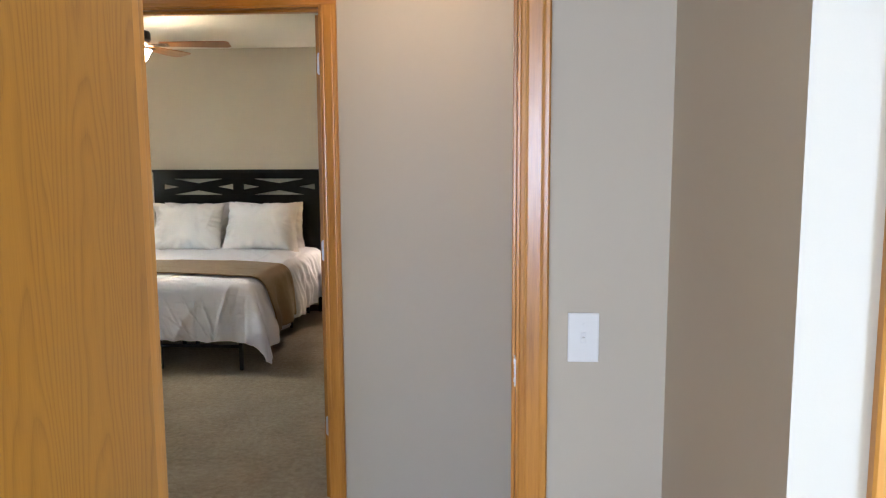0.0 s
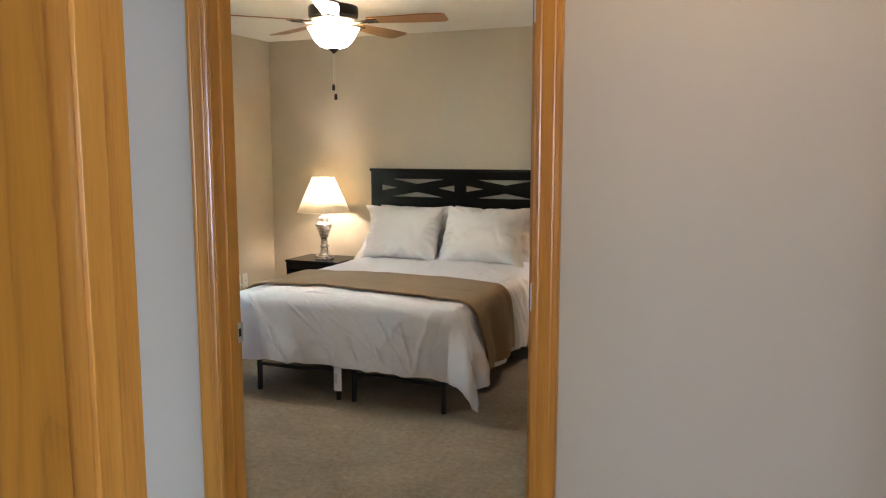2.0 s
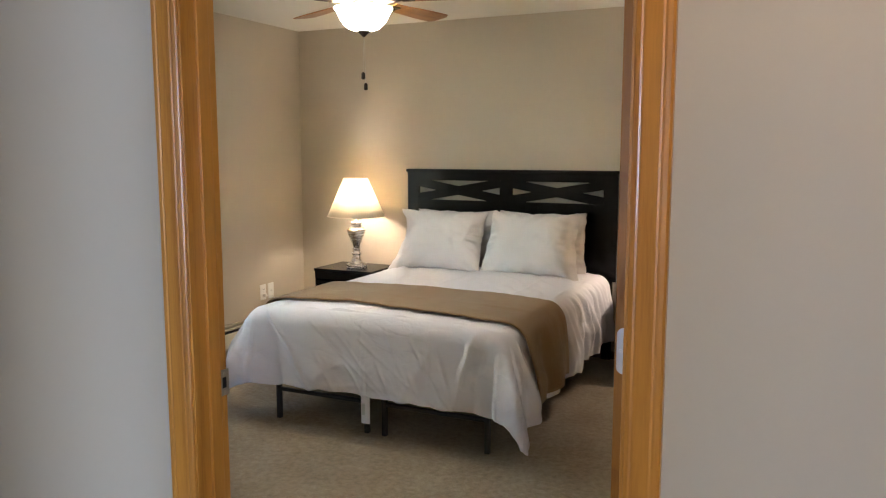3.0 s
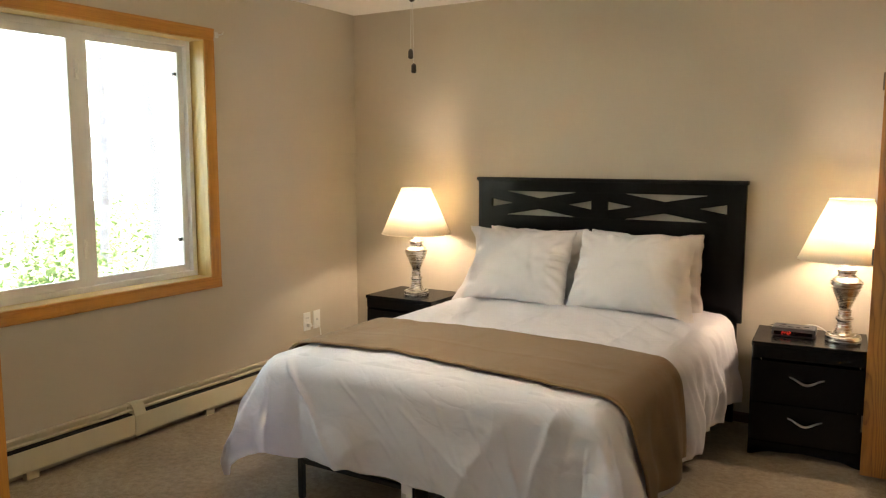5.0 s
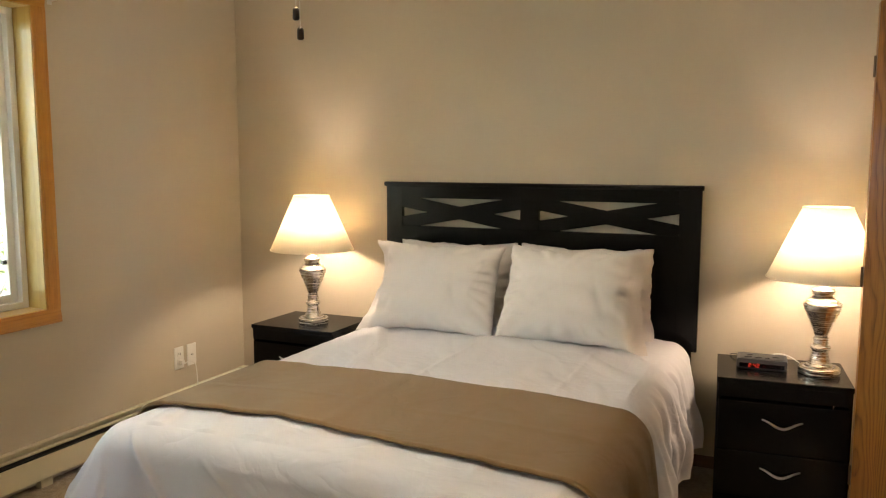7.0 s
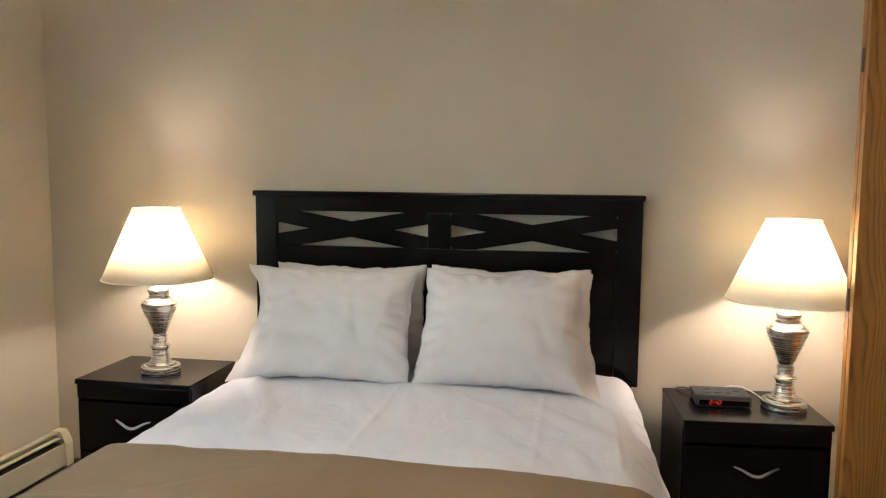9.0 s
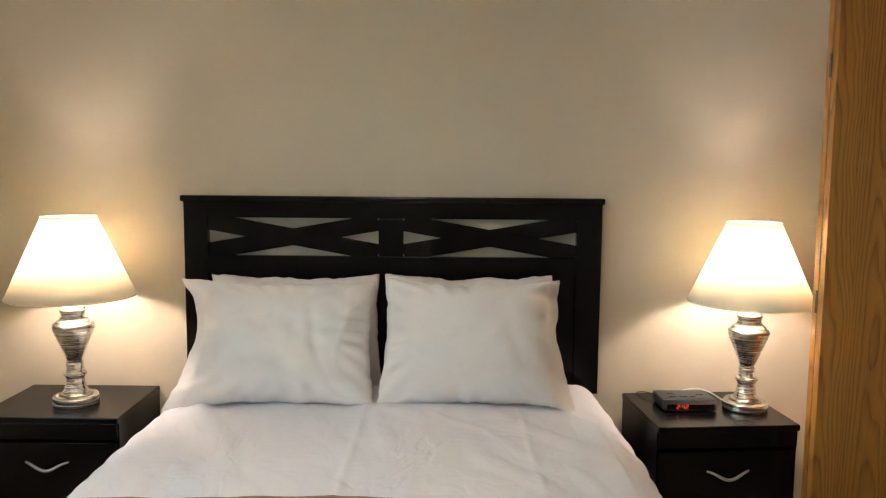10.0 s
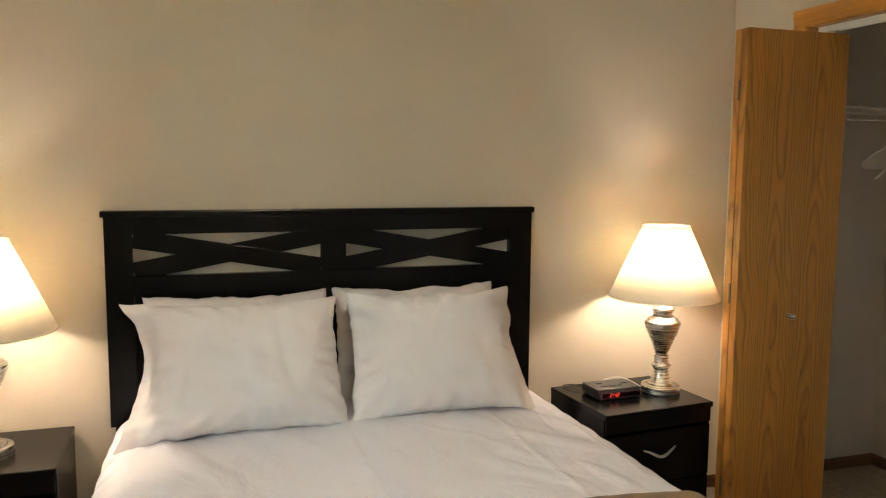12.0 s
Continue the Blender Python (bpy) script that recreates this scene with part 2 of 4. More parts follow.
def sweep(profile, start, end, out, side):
    """A moulding: profile pairs (across, proud) carried from start to end; out points off the wall, side across the board."""
    bm = bmesh.new()
    out, side = Vector(out), Vector(side)
    rows = []
    for p in (Vector(start), Vector(end)):
        rows.append([bm.verts.new(p + side * a + out * h) for a, h in profile])
    n = len(profile)
    for i in range(n):
        bm.faces.new((rows[0][i], rows[0][(i + 1) % n], rows[1][(i + 1) % n], rows[1][i]))
    bm.faces.new(rows[0])
    bm.faces.new(rows[1][::-1])
    return bm


# thin at the opening, rounded, with two shallow steps
CASING = [(0.0, 0.0), (0.0, 0.008), (0.003, 0.0105), (0.010, 0.0120), (0.014, 0.0115), (0.018, 0.0130), (0.046, 0.0165), (0.050, 0.0158), (0.054, 0.0172), (0.062, 0.0175), (0.066, 0.014), (0.066, 0.0)]


def setting(name, bm, material, label="", category="", smooth=False):
    ob = part(name, bm, material, None, label, smooth)
    return tagged(ob, label, category, kind="structure")


# ---- setting ----
H = 2.44
T = 0.115
# floor and ceiling


def slab(z0, z1):
    """The plan of the rooms, in three rectangles."""
    bm = bmesh.new()
    for x0, x1, y0, y1 in ((-0.18, 5.02, -4.085, 0.12), (1.08, 4.755, -6.03, -4.085), (1.08, 14.12, -13.12, -6.03)):
        box(x0, x1, y0, y1, z0, z1, bm=bm)
    return bm


setting("floor", slab(-0.12, 0.0), CARPET, "beige cut-pile carpet with worn tread patches", "carpet")
setting("ceiling", slab(H, H + 0.12), CEIL, "white textured ceiling", "ceiling")


def wall_x(y0, y1, x0, x1, holes=()):
    """A wall along x with openings (x0, x1, z0, z1)."""
    bm = bmesh.new()
    at = x0
    for a, b, z0, z1 in sorted(holes):
        box(at, a, y0, y1, 0, H, bm=bm)
        if z0 > 0:
            box(a, b, y0, y1, 0, z0, bm=bm)
        box(a, b, y0, y1, z1, H, bm=bm)
        at = b
    box(at, x1, y0, y1, 0, H, bm=bm)
    return bm


def wall_y(x0, x1, y0, y1, holes=()):
    bm = bmesh.new()
    at = y0
    for a, b, z0, z1 in sorted(holes):
        box(x0, x1, at, a, 0, H, bm=bm)
        if z0 > 0:
            box(x0, x1, a, b, 0, z0, bm=bm)
        box(x0, x1, a, b, z1, H, bm=bm)
        at = b
    box(x0, x1, at, y1, 0, H, bm=bm)
    return bm


EAST = 3.645
DOOR_L, DOOR_R, DOOR_TOP = 2.578, 3.555, 2.062      # clear opening of the bedroom doorway
NICHE = 4.635
HALL_W0 = 1.63
HALL_L, HALL_R = 3.405, 4.297                        # clear opening of the hall doorway
JT = 0.019
SOUTH_N, SOUTH_S = -3.982, -4.085
HALL_N, HALL_S = -5.285, -5.400
WIN = (-2.735, -1.365, 0.785, 2.105)                 # y, y, z, z of the clear window opening
CLO = (-2.30, -0.445, 2.052)

PAINT = "greige painted plaster wall"
setting("wall_north", wall_x(0.0, 0.12, -0.18, EAST + 0.06), WALL, PAINT, "wall")
setting("wall_closet_north", wall_x(0.0, 0.12, EAST + 0.06, 5.02), CLOSET, "closet wall in paint lightened for missing light", "wall")
setting("wall_west", wall_y(-0.18, 0.0, SOUTH_S, 0.0, [(WIN[0] - JT, WIN[1] + JT, WIN[2] - JT, WIN[3] + JT)]), WALL, PAINT, "wall")
setting("wall_east", wall_y(EAST, EAST + T, SOUTH_N, 0.0, [(CLO[0] - JT, CLO[1] + JT, 0, CLO[2] + JT)]), WALL, PAINT, "wall")
setting("wall_south", wall_x(SOUTH_S, SOUTH_N, 0.0, 5.02, [(DOOR_L - JT, DOOR_R + JT, 0, DOOR_TOP + JT)]), WALL, PAINT, "wall")
# end wall set close, just out of view, to bounce light onto wall_closet_north
setting("wall_closet_east", wall_y(4.60, 4.72, SOUTH_N, 0.0), CLOSET, "closet wall in paint lightened for missing light", "wall")
setting("wall_closet_south", wall_x(-2.72, -2.60, EAST + T, 4.60), CLOSET, "closet wall in paint lightened for missing light", "wall")
# the 2.05-2.60 opening is added, unseen, to let fill light onto wall_south
setting("wall_hall", wall_x(HALL_S, HALL_N, 1.20, NICHE + 0.12, [(2.05, 2.60, 0, 2.15), (HALL_L - JT, HALL_R + JT, 0, DOOR_TOP + JT)]), WALL, PAINT, "wall")
setting("wall_hall_west", wall_y(1.08, 1.20, -13.0, SOUTH_S), WALL, PAINT, "wall")
setting("wall_hall_end", wall_y(HALL_W0 - 0.1, HALL_W0, HALL_N, SOUTH_S), WALL, PAINT, "wall")
setting("wall_hall_east", wall_y(NICHE, NICHE + 0.12, HALL_N, SOUTH_S), WALL, PAINT, "wall")
setting("wall_niche", wall_y(NICHE, NICHE + 0.12, -6.03, HALL_S), WALL, PAINT, "wall")
SIDE_DOOR = (4.808, 5.63)
setting("wall_side", wall_x(-6.146, -6.03, NICHE, 14.0, [(SIDE_DOOR[0] - JT, SIDE_DOOR[1] + JT, 0, DOOR_TOP + JT)]), WALL, PAINT, "wall")
# unseen walls of the far room; both south openings added for the fill lamps
setting("wall_far_east", wall_y(14.0, 14.12, -13.0, -6.03), WALL, PAINT, "wall")
setting("wall_far_south", wall_x(-13.12, -13.0, 1.08, 14.12, [(2.1, 4.5, 0.65, 2.15), (6.6, 13.6, 0.08, 2.12)]), WALL, PAINT, "wall")


def doorway_trim_x(name, x0, x1, top, y0, y1, faces, stop=None, label="varnished oak door jamb and casing"):
    """Jambs and casings of a doorway in a wall along x. faces: (y of the wall's face, way off it)."""
    e = 0.003
    root = tagged(new(name), label, "door frame", kind="structure")
    part("jamb", box(x0 - JT, x0, y0 - e, y1 + e, 0, top + JT, 0.0015), OAK_Z, root)
    part("jamb", box(x1, x1 + JT, y0 - e, y1 + e, 0, top + JT, 0.0015), OAK_Z, root)
    part("head_jamb", box(x0, x1, y0 - e, y1 + e, top, top + JT, 0.0015), OAK_X, root)
    if stop:
        part("stop", box(x0, x0 + 0.009, stop[0], stop[1], 0, top, 0.002), OAK_Z, root)
        part("stop", box(x1 - 0.009, x1, stop[0], stop[1], 0, top, 0.002), OAK_Z, root)
        part("head_stop", box(x0 + 0.011, x1 - 0.011, stop[0], stop[1], top - 0.011, top, 0.002), OAK_X, root)
    for y, way in faces:
        r = 0.006 if way < 0 else 0.030
        part("casing", sweep(CASING, (x0 - r, y, 0), (x0 - r, y, top + r), (0, way, 0), (-1, 0, 0)), OAK_Z, root)
        part("casing", sweep(CASING, (x1 + r, y, 0), (x1 + r, y, top + r), (0, way, 0), (1, 0, 0)), OAK_Z, root)
        part("head_casing", sweep(CASING, (x0 - r - 0.066, y, top + r), (x1 + r + 0.066, y, top + r), (0, way, 0), (0, 0, 1)), OAK_X, root)
    return root


bed_frame_trim = doorway_trim_x("door_frame_1", DOOR_L, DOOR_R, DOOR_TOP, SOUTH_S, SOUTH_N, [(SOUTH_S, -1), (SOUTH_N, 1)], (-4.045, -4.008))
hall_trim = doorway_trim_x("door_frame_2", HALL_L, HALL_R, DOOR_TOP, HALL_S, HALL_N, [(HALL_S, -1), (HALL_N, 1)], (-5.360, -5.325))
side_trim = doorway_trim_x("door_frame_3", SIDE_DOOR[0], SIDE_DOOR[1], DOOR_TOP, -6.146, -6.03, [(-6.146, -1)], (-6.10, -6.07))

# strike plates
def strike(x, y, z, way, parent):
    bm = box(x, x + way * 0.0025, y - 0.016, y + 0.016, z - 0.032, z + 0.032, 0.0008)
    p = part("strike_plate", bm, ZINC, parent, "worn zinc strike plate")
    # black plate on the surface, painted as the shade in the hole
    part("latch_hole", box(x + way * 0.0026, x + way * 0.0034, y - 0.007, y + 0.006, z - 0.013, z + 0.013), SHADOW_BLACK, p)
    for dz in (-0.023, 0.023):
        part("screw", box(x + way * 0.0026, x + way * 0.0036, y - 0.003, y + 0.003, z + dz - 0.003, z + dz + 0.003, 0.001), CHROME, p)


strike(DOOR_L, -3.990, 0.920, 1, bed_frame_trim)
strike(HALL_R, -5.382, 1.002, -1, hall_trim)


def hinge_leaf(parent, x, y, z):
    """Hinge leaf let into the edge of an open door, its rounded corners towards the room."""
    bm = bmesh.new()
    w, h, r = 0.024, 0.089, 0.012
    outline = [(0.012, -h / 2), (0.012, h / 2)]
    for k in range(7):
        a = math.pi / 2 + k * math.pi / 12
        outline.append((-w / 2 + r + r * math.cos(a), h / 2 - r + r * math.sin(a)))
    for k in range(7):
        a = math.pi + k * math.pi / 12
        outline.append((-w / 2 + r + r * math.cos(a), -h / 2 + r + r * math.sin(a)))
    front = [bm.verts.new((x + a, y - 0.002, z + b)) for a, b in outline]
    back = [bm.verts.new((x + a, y + 0.001, z + b)) for a, b in outline]
    bm.faces.new(front)
    bm.faces.new(back[::-1])
    for i in range(len(front)):
        j = (i + 1) % len(front)
        bm.faces.new((front[i], front[j], back[j], back[i]))
    leaf = part("hinge_leaf", bm, ZINC, parent, "satin zinc hinge leaf with three screws")
    for dx, dz in ((0.004, 0.03), (-0.004, 0.0), (0.004, -0.03)):
        s = lathe([(0.0, 0.0), (0.0042, 0.0), (0.0036, 0.0012), (0.0012, 0.0012), (0.0, 0.0002)], 12)
        bmesh.ops.transform(s, matrix=pose(x + dx, y - 0.002, z + dz, 90), verts=s.verts)
        part("screw", s, CHROME, leaf)
    kn = lathe([(0.0, -0.045), (0.006, -0.045), (0.006, 0.045), (0.0, 0.045)], 12, x + 0.018, y - 0.004)
    bmesh.ops.translate(kn, vec=(0, 0, z), verts=kn.verts)
    part("knuckle", kn, ZINC, leaf)


# bedroom door, swung open into the room, seen edge on
door = tagged(new("door_1"), "varnished oak flush door standing open", "door", kind="structure")
part("leaf", box(3.513, 3.548, -3.962, -3.03, 0.012, DOOR_TOP - 0.01, 0.0015), DOOR_OAK_Y, door)
for hz in (1.86, 1.096, 0.335):
    hinge_leaf(door, 3.5295, -3.9625, hz)

# hall door, swung open towards the walker
hall_door = tagged(new("door_2"), "varnished oak veneer flush door standing open", "door", kind="structure")
part("leaf", box(3.412, 3.447, -6.300, -5.427, 0.012, DOOR_TOP - 0.006, 0.0015), DOOR_OAK_Y, hall_door)
for hz in (1.83, 1.04, 0.26):
    kn = lathe([(0.0, -0.045), (0.0065, -0.045), (0.0065, 0.045), (0.0, 0.045)], 12, 3.408, -5.411)
    bmesh.ops.translate(kn, vec=(0, 0, hz), verts=kn.verts)
    part("hinge", kn, AGED, hall_door)
# closed side door
side_door = tagged(new("door_3"), "closed varnished oak flush door", "door", kind="structure")
part("leaf", box(SIDE_DOOR[0] + 0.003, SIDE_DOOR[1] - 0.003, -6.066, -6.032, 0.012, DOOR_TOP - 0.004, 0.0015), DOOR_OAK_X, side_door)

# closet opening
clo = tagged(new("closet_frame"), "varnished oak closet casing and jamb", "door frame", kind="structure")
e = 0.003
part("jamb", box(EAST - e, EAST + T + e, CLO[1], CLO[1] + JT, 0, CLO[2] + JT, 0.0015), OAK_Z, clo)
part("jamb", box(EAST - e, EAST + T + e, CLO[0] - JT, CLO[0], 0, CLO[2] + JT, 0.0015), OAK_Z, clo)
part("head_jamb", box(EAST - e, EAST + T + e, CLO[0], CLO[1], CLO[2], CLO[2] + JT, 0.0015), OAK_Y, clo)
part("casing", sweep(CASING, (EAST, CLO[1] + 0.005, 0), (EAST, CLO[1] + 0.005, CLO[2] + 0.005), (-1, 0, 0), (0, 1, 0)), OAK_Z, clo)
part("casing", sweep(CASING, (EAST, CLO[0] - 0.005, 0), (EAST, CLO[0] - 0.005, CLO[2] + 0.005), (-1, 0, 0), (0, -1, 0)), OAK_Z, clo)
part("head_casing", sweep(CASING, (EAST, CLO[1] + 0.071, CLO[2] + 0.005), (EAST, CLO[0] - 0.071, CLO[2] + 0.005), (-1, 0, 0), (0, 0, 1)), OAK_Y, clo)
bm = box(3.685, 3.715, CLO[0] + 0.01, CLO[1] - 0.005, CLO[2] - 0.004, CLO[2])
box(3.685, 3.689, CLO[0] + 0.01, CLO[1] - 0.005, CLO[2] - 0.024, CLO[2] - 0.004, bm=bm)
box(3.711, 3.715, CLO[0] + 0.01, CLO[1] - 0.005, CLO[2] - 0.024, CLO[2] - 0.004, bm=bm)
part("track", bm, PLASTIC, clo, "white metal folding-door track")


# folding closet door, two panels folded face to face
def panel_bm(y0, y1):
    return box(3.284, 3.752, y0, y1, 0.022, 2.016, 0.002)


fold = thing("bifold_door", (0, 0, 0), "folded oak veneer bifold closet door with steel knob", "door")
part("panel", panel_bm(-0.543, -0.509), DOOR_OAK_X, fold)
part("panel", panel_bm(-0.503, -0.469), DOOR_OAK_X, fold)
for hz in (1.79, 1.02, 0.25):
    kn = lathe([(0.0, -0.038), (0.0045, -0.038), (0.0045, -0.0135), (0.0036, -0.013), (0.0045, -0.0125), (0.0045, 0.0125), (0.0036, 0.013), (0.0045, 0.0135), (0.0045, 0.038), (0.0, 0.038)], 12, 3.280, -0.506)
    bmesh.ops.translate(kn, vec=(0, 0, hz), verts=kn.verts)
    part("hinge", kn, AGED, fold, "small steel hinge")
kb = lathe([(0.0, 0.030), (0.008, 0.030), (0.011, 0.026), (0.013, 0.020), (0.011, 0.014), (0.007, 0.010), (0.007, 0.004), (0.012, 0.0), (0.0, 0.0)], 24)
bmesh.ops.transform(kb, matrix=pose(3.533, -0.543, 0.926, 90), verts=kb.verts)
part("knob", kb, NICKEL, fold, "satin steel knob", True)
part("pivot", box(3.69, 3.71, -0.530, -0.518, 2.016, 2.04, 0.002), CHROME, fold)
part("pivot", box(3.69, 3.71, -0.494, -0.482, 2.016, 2.04, 0.002), CHROME, fold)

# baseboards
def base_x(name, x0, x1, y, way):
    bm = sweep([(0, 0), (0, 0.011), (0.045, 0.011), (0.056, 0.004), (0.056, 0)], (x0, y, 0), (x1, y, 0), (0, way, 0), (0, 0, 1))
    setting(name, bm, BASE, "dark brown wooden baseboard", "baseboard")


def base_y(name, y0, y1, x, way):
    bm = sweep([(0, 0), (0, 0.011), (0.045, 0.011), (0.056, 0.004), (0.056, 0)], (x, y0, 0), (x, y1, 0), (way, 0, 0), (0, 0, 1))
    setting(name, bm, BASE_Y, "dark brown wooden baseboard", "baseboard")


base_x("baseboard_north", 0.075, EAST, 0.0, -1)
base_x("baseboard_closet", EAST + T, 4.60, 0.0, -1)
base_y("baseboard_east", CLO[1] + 0.073, -0.011, EAST, -1)
base_y("baseboard_closet_east", -2.6, -0.011, 4.60, -1)
base_x("baseboard_south", 0.0, DOOR_L - 0.073, SOUTH_N, 1)

# window
win = tagged(new("window_1"), "white vinyl sliding window in an oak-lined reveal", "window", kind="structure")
y0, y1, z0, z1 = WIN
part("reveal", box(-0.18, 0.003, y1, y1 + JT, z0 - JT, z1 + JT, 0.001), REVEAL, win)
part("reveal", box(-0.18, 0.003, y0 - JT, y0, z0 - JT, z1 + JT, 0.001), REVEAL, win)
part("reveal_head", box(-0.18, 0.003, y0, y1, z1, z1 + JT, 0.001), REVEAL_Y, win)
part("window_sill", box(-0.18, 0.003, y0, y1, z0 - JT, z0, 0.001), REVEAL_Y, win)
for start, end, side, m in (((0, y1 + 0.004, z0 - 0.004), (0, y1 + 0.004, z1 + 0.004), (0, 1, 0), OAK_Z), ((0, y0 - 0.004, z0 - 0.004), (0, y0 - 0.004, z1 + 0.004), (0, -1, 0), OAK_Z),
                            ((0, y0 - 0.07, z1 + 0.004), (0, y1 + 0.07, z1 + 0.004), (0, 0, 1), OAK_Y), ((0, y0 - 0.07, z0 - 0.004), (0, y1 + 0.07, z0 - 0.004), (0, 0, -1), OAK_Y)):
    part("casing", sweep(CASING, start, end, (1, 0, 0), side), m, win)


def ring(x0, x1, a0, a1, b0, b1, w, bevel=0.003):
    """A rectangular frame in the plane of the window."""
    bm = bmesh.new()
    box(x0, x1, a0, a0 + w, b0, b1, bevel, bm)
    box(x0, x1, a1 - w, a1, b0, b1, bevel, bm)
    box(x0 + 0.001, x1 - 0.001, a0 + w - 0.002, a1 - w + 0.002, b0, b0 + w, bevel, bm)
    box(x0 + 0.001, x1 - 0.001, a0 + w - 0.002, a1 - w + 0.002, b1 - w, b1, bevel, bm)
    return bm


part("window_frame", ring(-0.170, -0.105, y0, y1, z0, z1, 0.030), VINYL, win)
MID = -2.035
fix = part("fixed_sash", ring(-0.162, -0.135, MID + 0.013, y1 - 0.030, z0 + 0.030, z1 - 0.030, 0.036), VINYL, win)
slide = part("sliding_sash", ring(-0.132, -0.108, y0 + 0.030, MID + 0.004, z0 + 0.030, z1 - 0.030, 0.042), VINYL, win)
g = part("pane", box(-0.150, -0.146, MID + 0.046, y1 - 0.064, z0 + 0.064, z1 - 0.064), GLASS, fix)
g.visible_shadow = False
g = part("pane", box(-0.122, -0.118, y0 + 0.070, MID - 0.036, z0 + 0.070, z1 - 0.070), GLASS, slide)
g.visible_shadow = False
part("meeting_stile", box(-0.136, -0.1065, MID - 0.078, MID - 0.034, z0 + 0.072, z1 - 0.072, 0.003), VINYL, slide)
for lz in (1.89, 1.005):
    lat = box(-0.1085, -0.095, MID - 0.044, MID - 0.022, lz - 0.048, lz + 0.048, 0.007)
    lt = part("latch", lat, PLASTIC, slide, "white plastic sash latch")
    part("lever", box(-0.0955, -0.085, MID - 0.038, MID - 0.029, lz - 0.02, lz + 0.034, 0.004), PLASTIC, lt)
for lz in (1.922, 0.997):
    part("screen_clip", box(-0.163, -0.139, y1 - 0.088, y1 - 0.070, lz - 0.010, lz + 0.010, 0.003), BLACK_PLASTIC, fix, "small black screen clip")

rod = thing("curtain_bracket", (0.0, -1.262, 2.145), "small brass-coloured curtain rod bracket on the wall", "bracket")
part("plate", box(0.0, 0.003, -0.012, 0.012, -0.016, 0.016, 0.001), CHROME, rod)
part("arm", tube([(0.002, 0, 0), (0.03, 0, 0.0), (0.05, 0.0, 0.002), (0.055, 0.0, 0.014)], 0.004), CHROME, rod)

# baseboard heater
heater = thing("baseboard_heater", (0, 0, 0), "long cream enamel baseboard heater with dark slots", "heater")
HY0, HY1, HJ = -3.90, -0.056, -1.925
part("back_plate", box(0.0, 0.006, HY0, HY1, 0.03, 0.196, 0.001), CREAM, heater)
# solid black box in place of the shade inside the heater
part("slot_shade_core", box(0.012, 0.050, HY0 + 0.01, HY1 - 0.01, 0.05, 0.148), SHADOW_BLACK, heater, "black core standing in for the shade behind the slot")
top = bmesh.new()
box(0.0, 0.030, HY0, HY1, 0.186, 0.196, 0.002, top)
part("top_cover", top, CREAM, heater)
part("damper", box(0.026, 0.052, HY0 + 0.01, HY1 - 0.01, 0.168, 0.172, 0.001), CREAM, heater)
part("front_panel", box(0.058, 0.066, HY0, HJ - 0.032, 0.042, 0.146, 0.003), CREAM, heater)
part("front_panel", box(0.058, 0.066, HJ + 0.032, HY1, 0.042, 0.146, 0.003), CREAM, heater)


def heater_cover(a, b, label=""):
    prof = [(0.0, 0.200), (0.032, 0.200), (0.046, 0.194), (0.060, 0.170), (0.071, 0.140), (0.071, 0.034), (0.062, 0.030), (0.0, 0.030)]
    bm = bmesh.new()
    rows = [[bm.verts.new((x, y, z)) for x, z in prof] for y in (a, b)]
    for i in range(len(prof)):
        j = (i + 1) % len(prof)
        bm.faces.new((rows[0][i], rows[0][j], rows[1][j], rows[1][i]))
    bm.faces.new(rows[0])
    bm.faces.new(rows[1][::-1])
    return part("joint_cover", bm, CREAM, heater, label)


heater_cover(HJ - 0.034, HJ + 0.034)
heater_cover(HY1 - 0.002, HY1 + 0.05)
for fy in (-3.3, -2.5, -1.45, -0.7):
    part("foot", box(0.02, 0.055, fy - 0.03, fy + 0.03, 0.0, 0.045, 0.002), CREAM, heater)


# wall plates
def outlet(y, label, socket=True):
    o = thing("wall_outlet", (0.0, y, 0.372), label, "outlet", "outlets by the bed")
    part("plate", box(0.0, 0.006, -0.035, 0.035, -0.061, 0.061, 0.003), PLASTIC, o)
    if socket:
        for dz in (0.022, -0.022):
            s = part("socket", box(0.0055, 0.0085, -0.016, 0.016, dz - 0.014, dz + 0.014, 0.0015), PLASTIC, o)
            for dy in (-0.006, 0.006):
                part("slot", box(0.0084, 0.0092, dy - 0.0012, dy + 0.0012, dz - 0.004, dz + 0.006), SHADOW_BLACK, s)
    else:
        part("jack", lathe([(0.0, 0.006), (0.006, 0.006), (0.006, 0.013), (0.0, 0.013)], 12), CHROME, o).matrix_local = pose(0, 0, 0, 0, 90, 0)
    part("screw", box(0.0058, 0.0068, -0.0025, 0.0025, -0.0025, 0.0025, 0.0008), CHROME, o)
    return o


outlet(-0.556, "white duplex wall outlet with a plug in it")
outlet(-0.458, "white cable wall plate", False)
plug = thing("plug", (0.009, -0.556, 0.350), "white plug and cord hanging from the outlet", "plug")
part("body", box(0.0, 0.026, -0.012, 0.012, -0.012, 0.012, 0.004), PLASTIC, plug)
part("cord", tube(curve_points(lambda s: (0.020 + 0.02 * math.sin(s * 3.1), 0.01 + 0.15 * s + 0.02 * math.sin(s * 6.3), -0.01 + 0.02 * math.sin(s * 4.5) - 0.30 * s * s), 24), 0.003), PLASTIC, plug)

# light switch by the hall doorway
sw = thing("light_switch", (4.449, HALL_S, 1.088), "white toggle light switch plate on the wall", "switch")
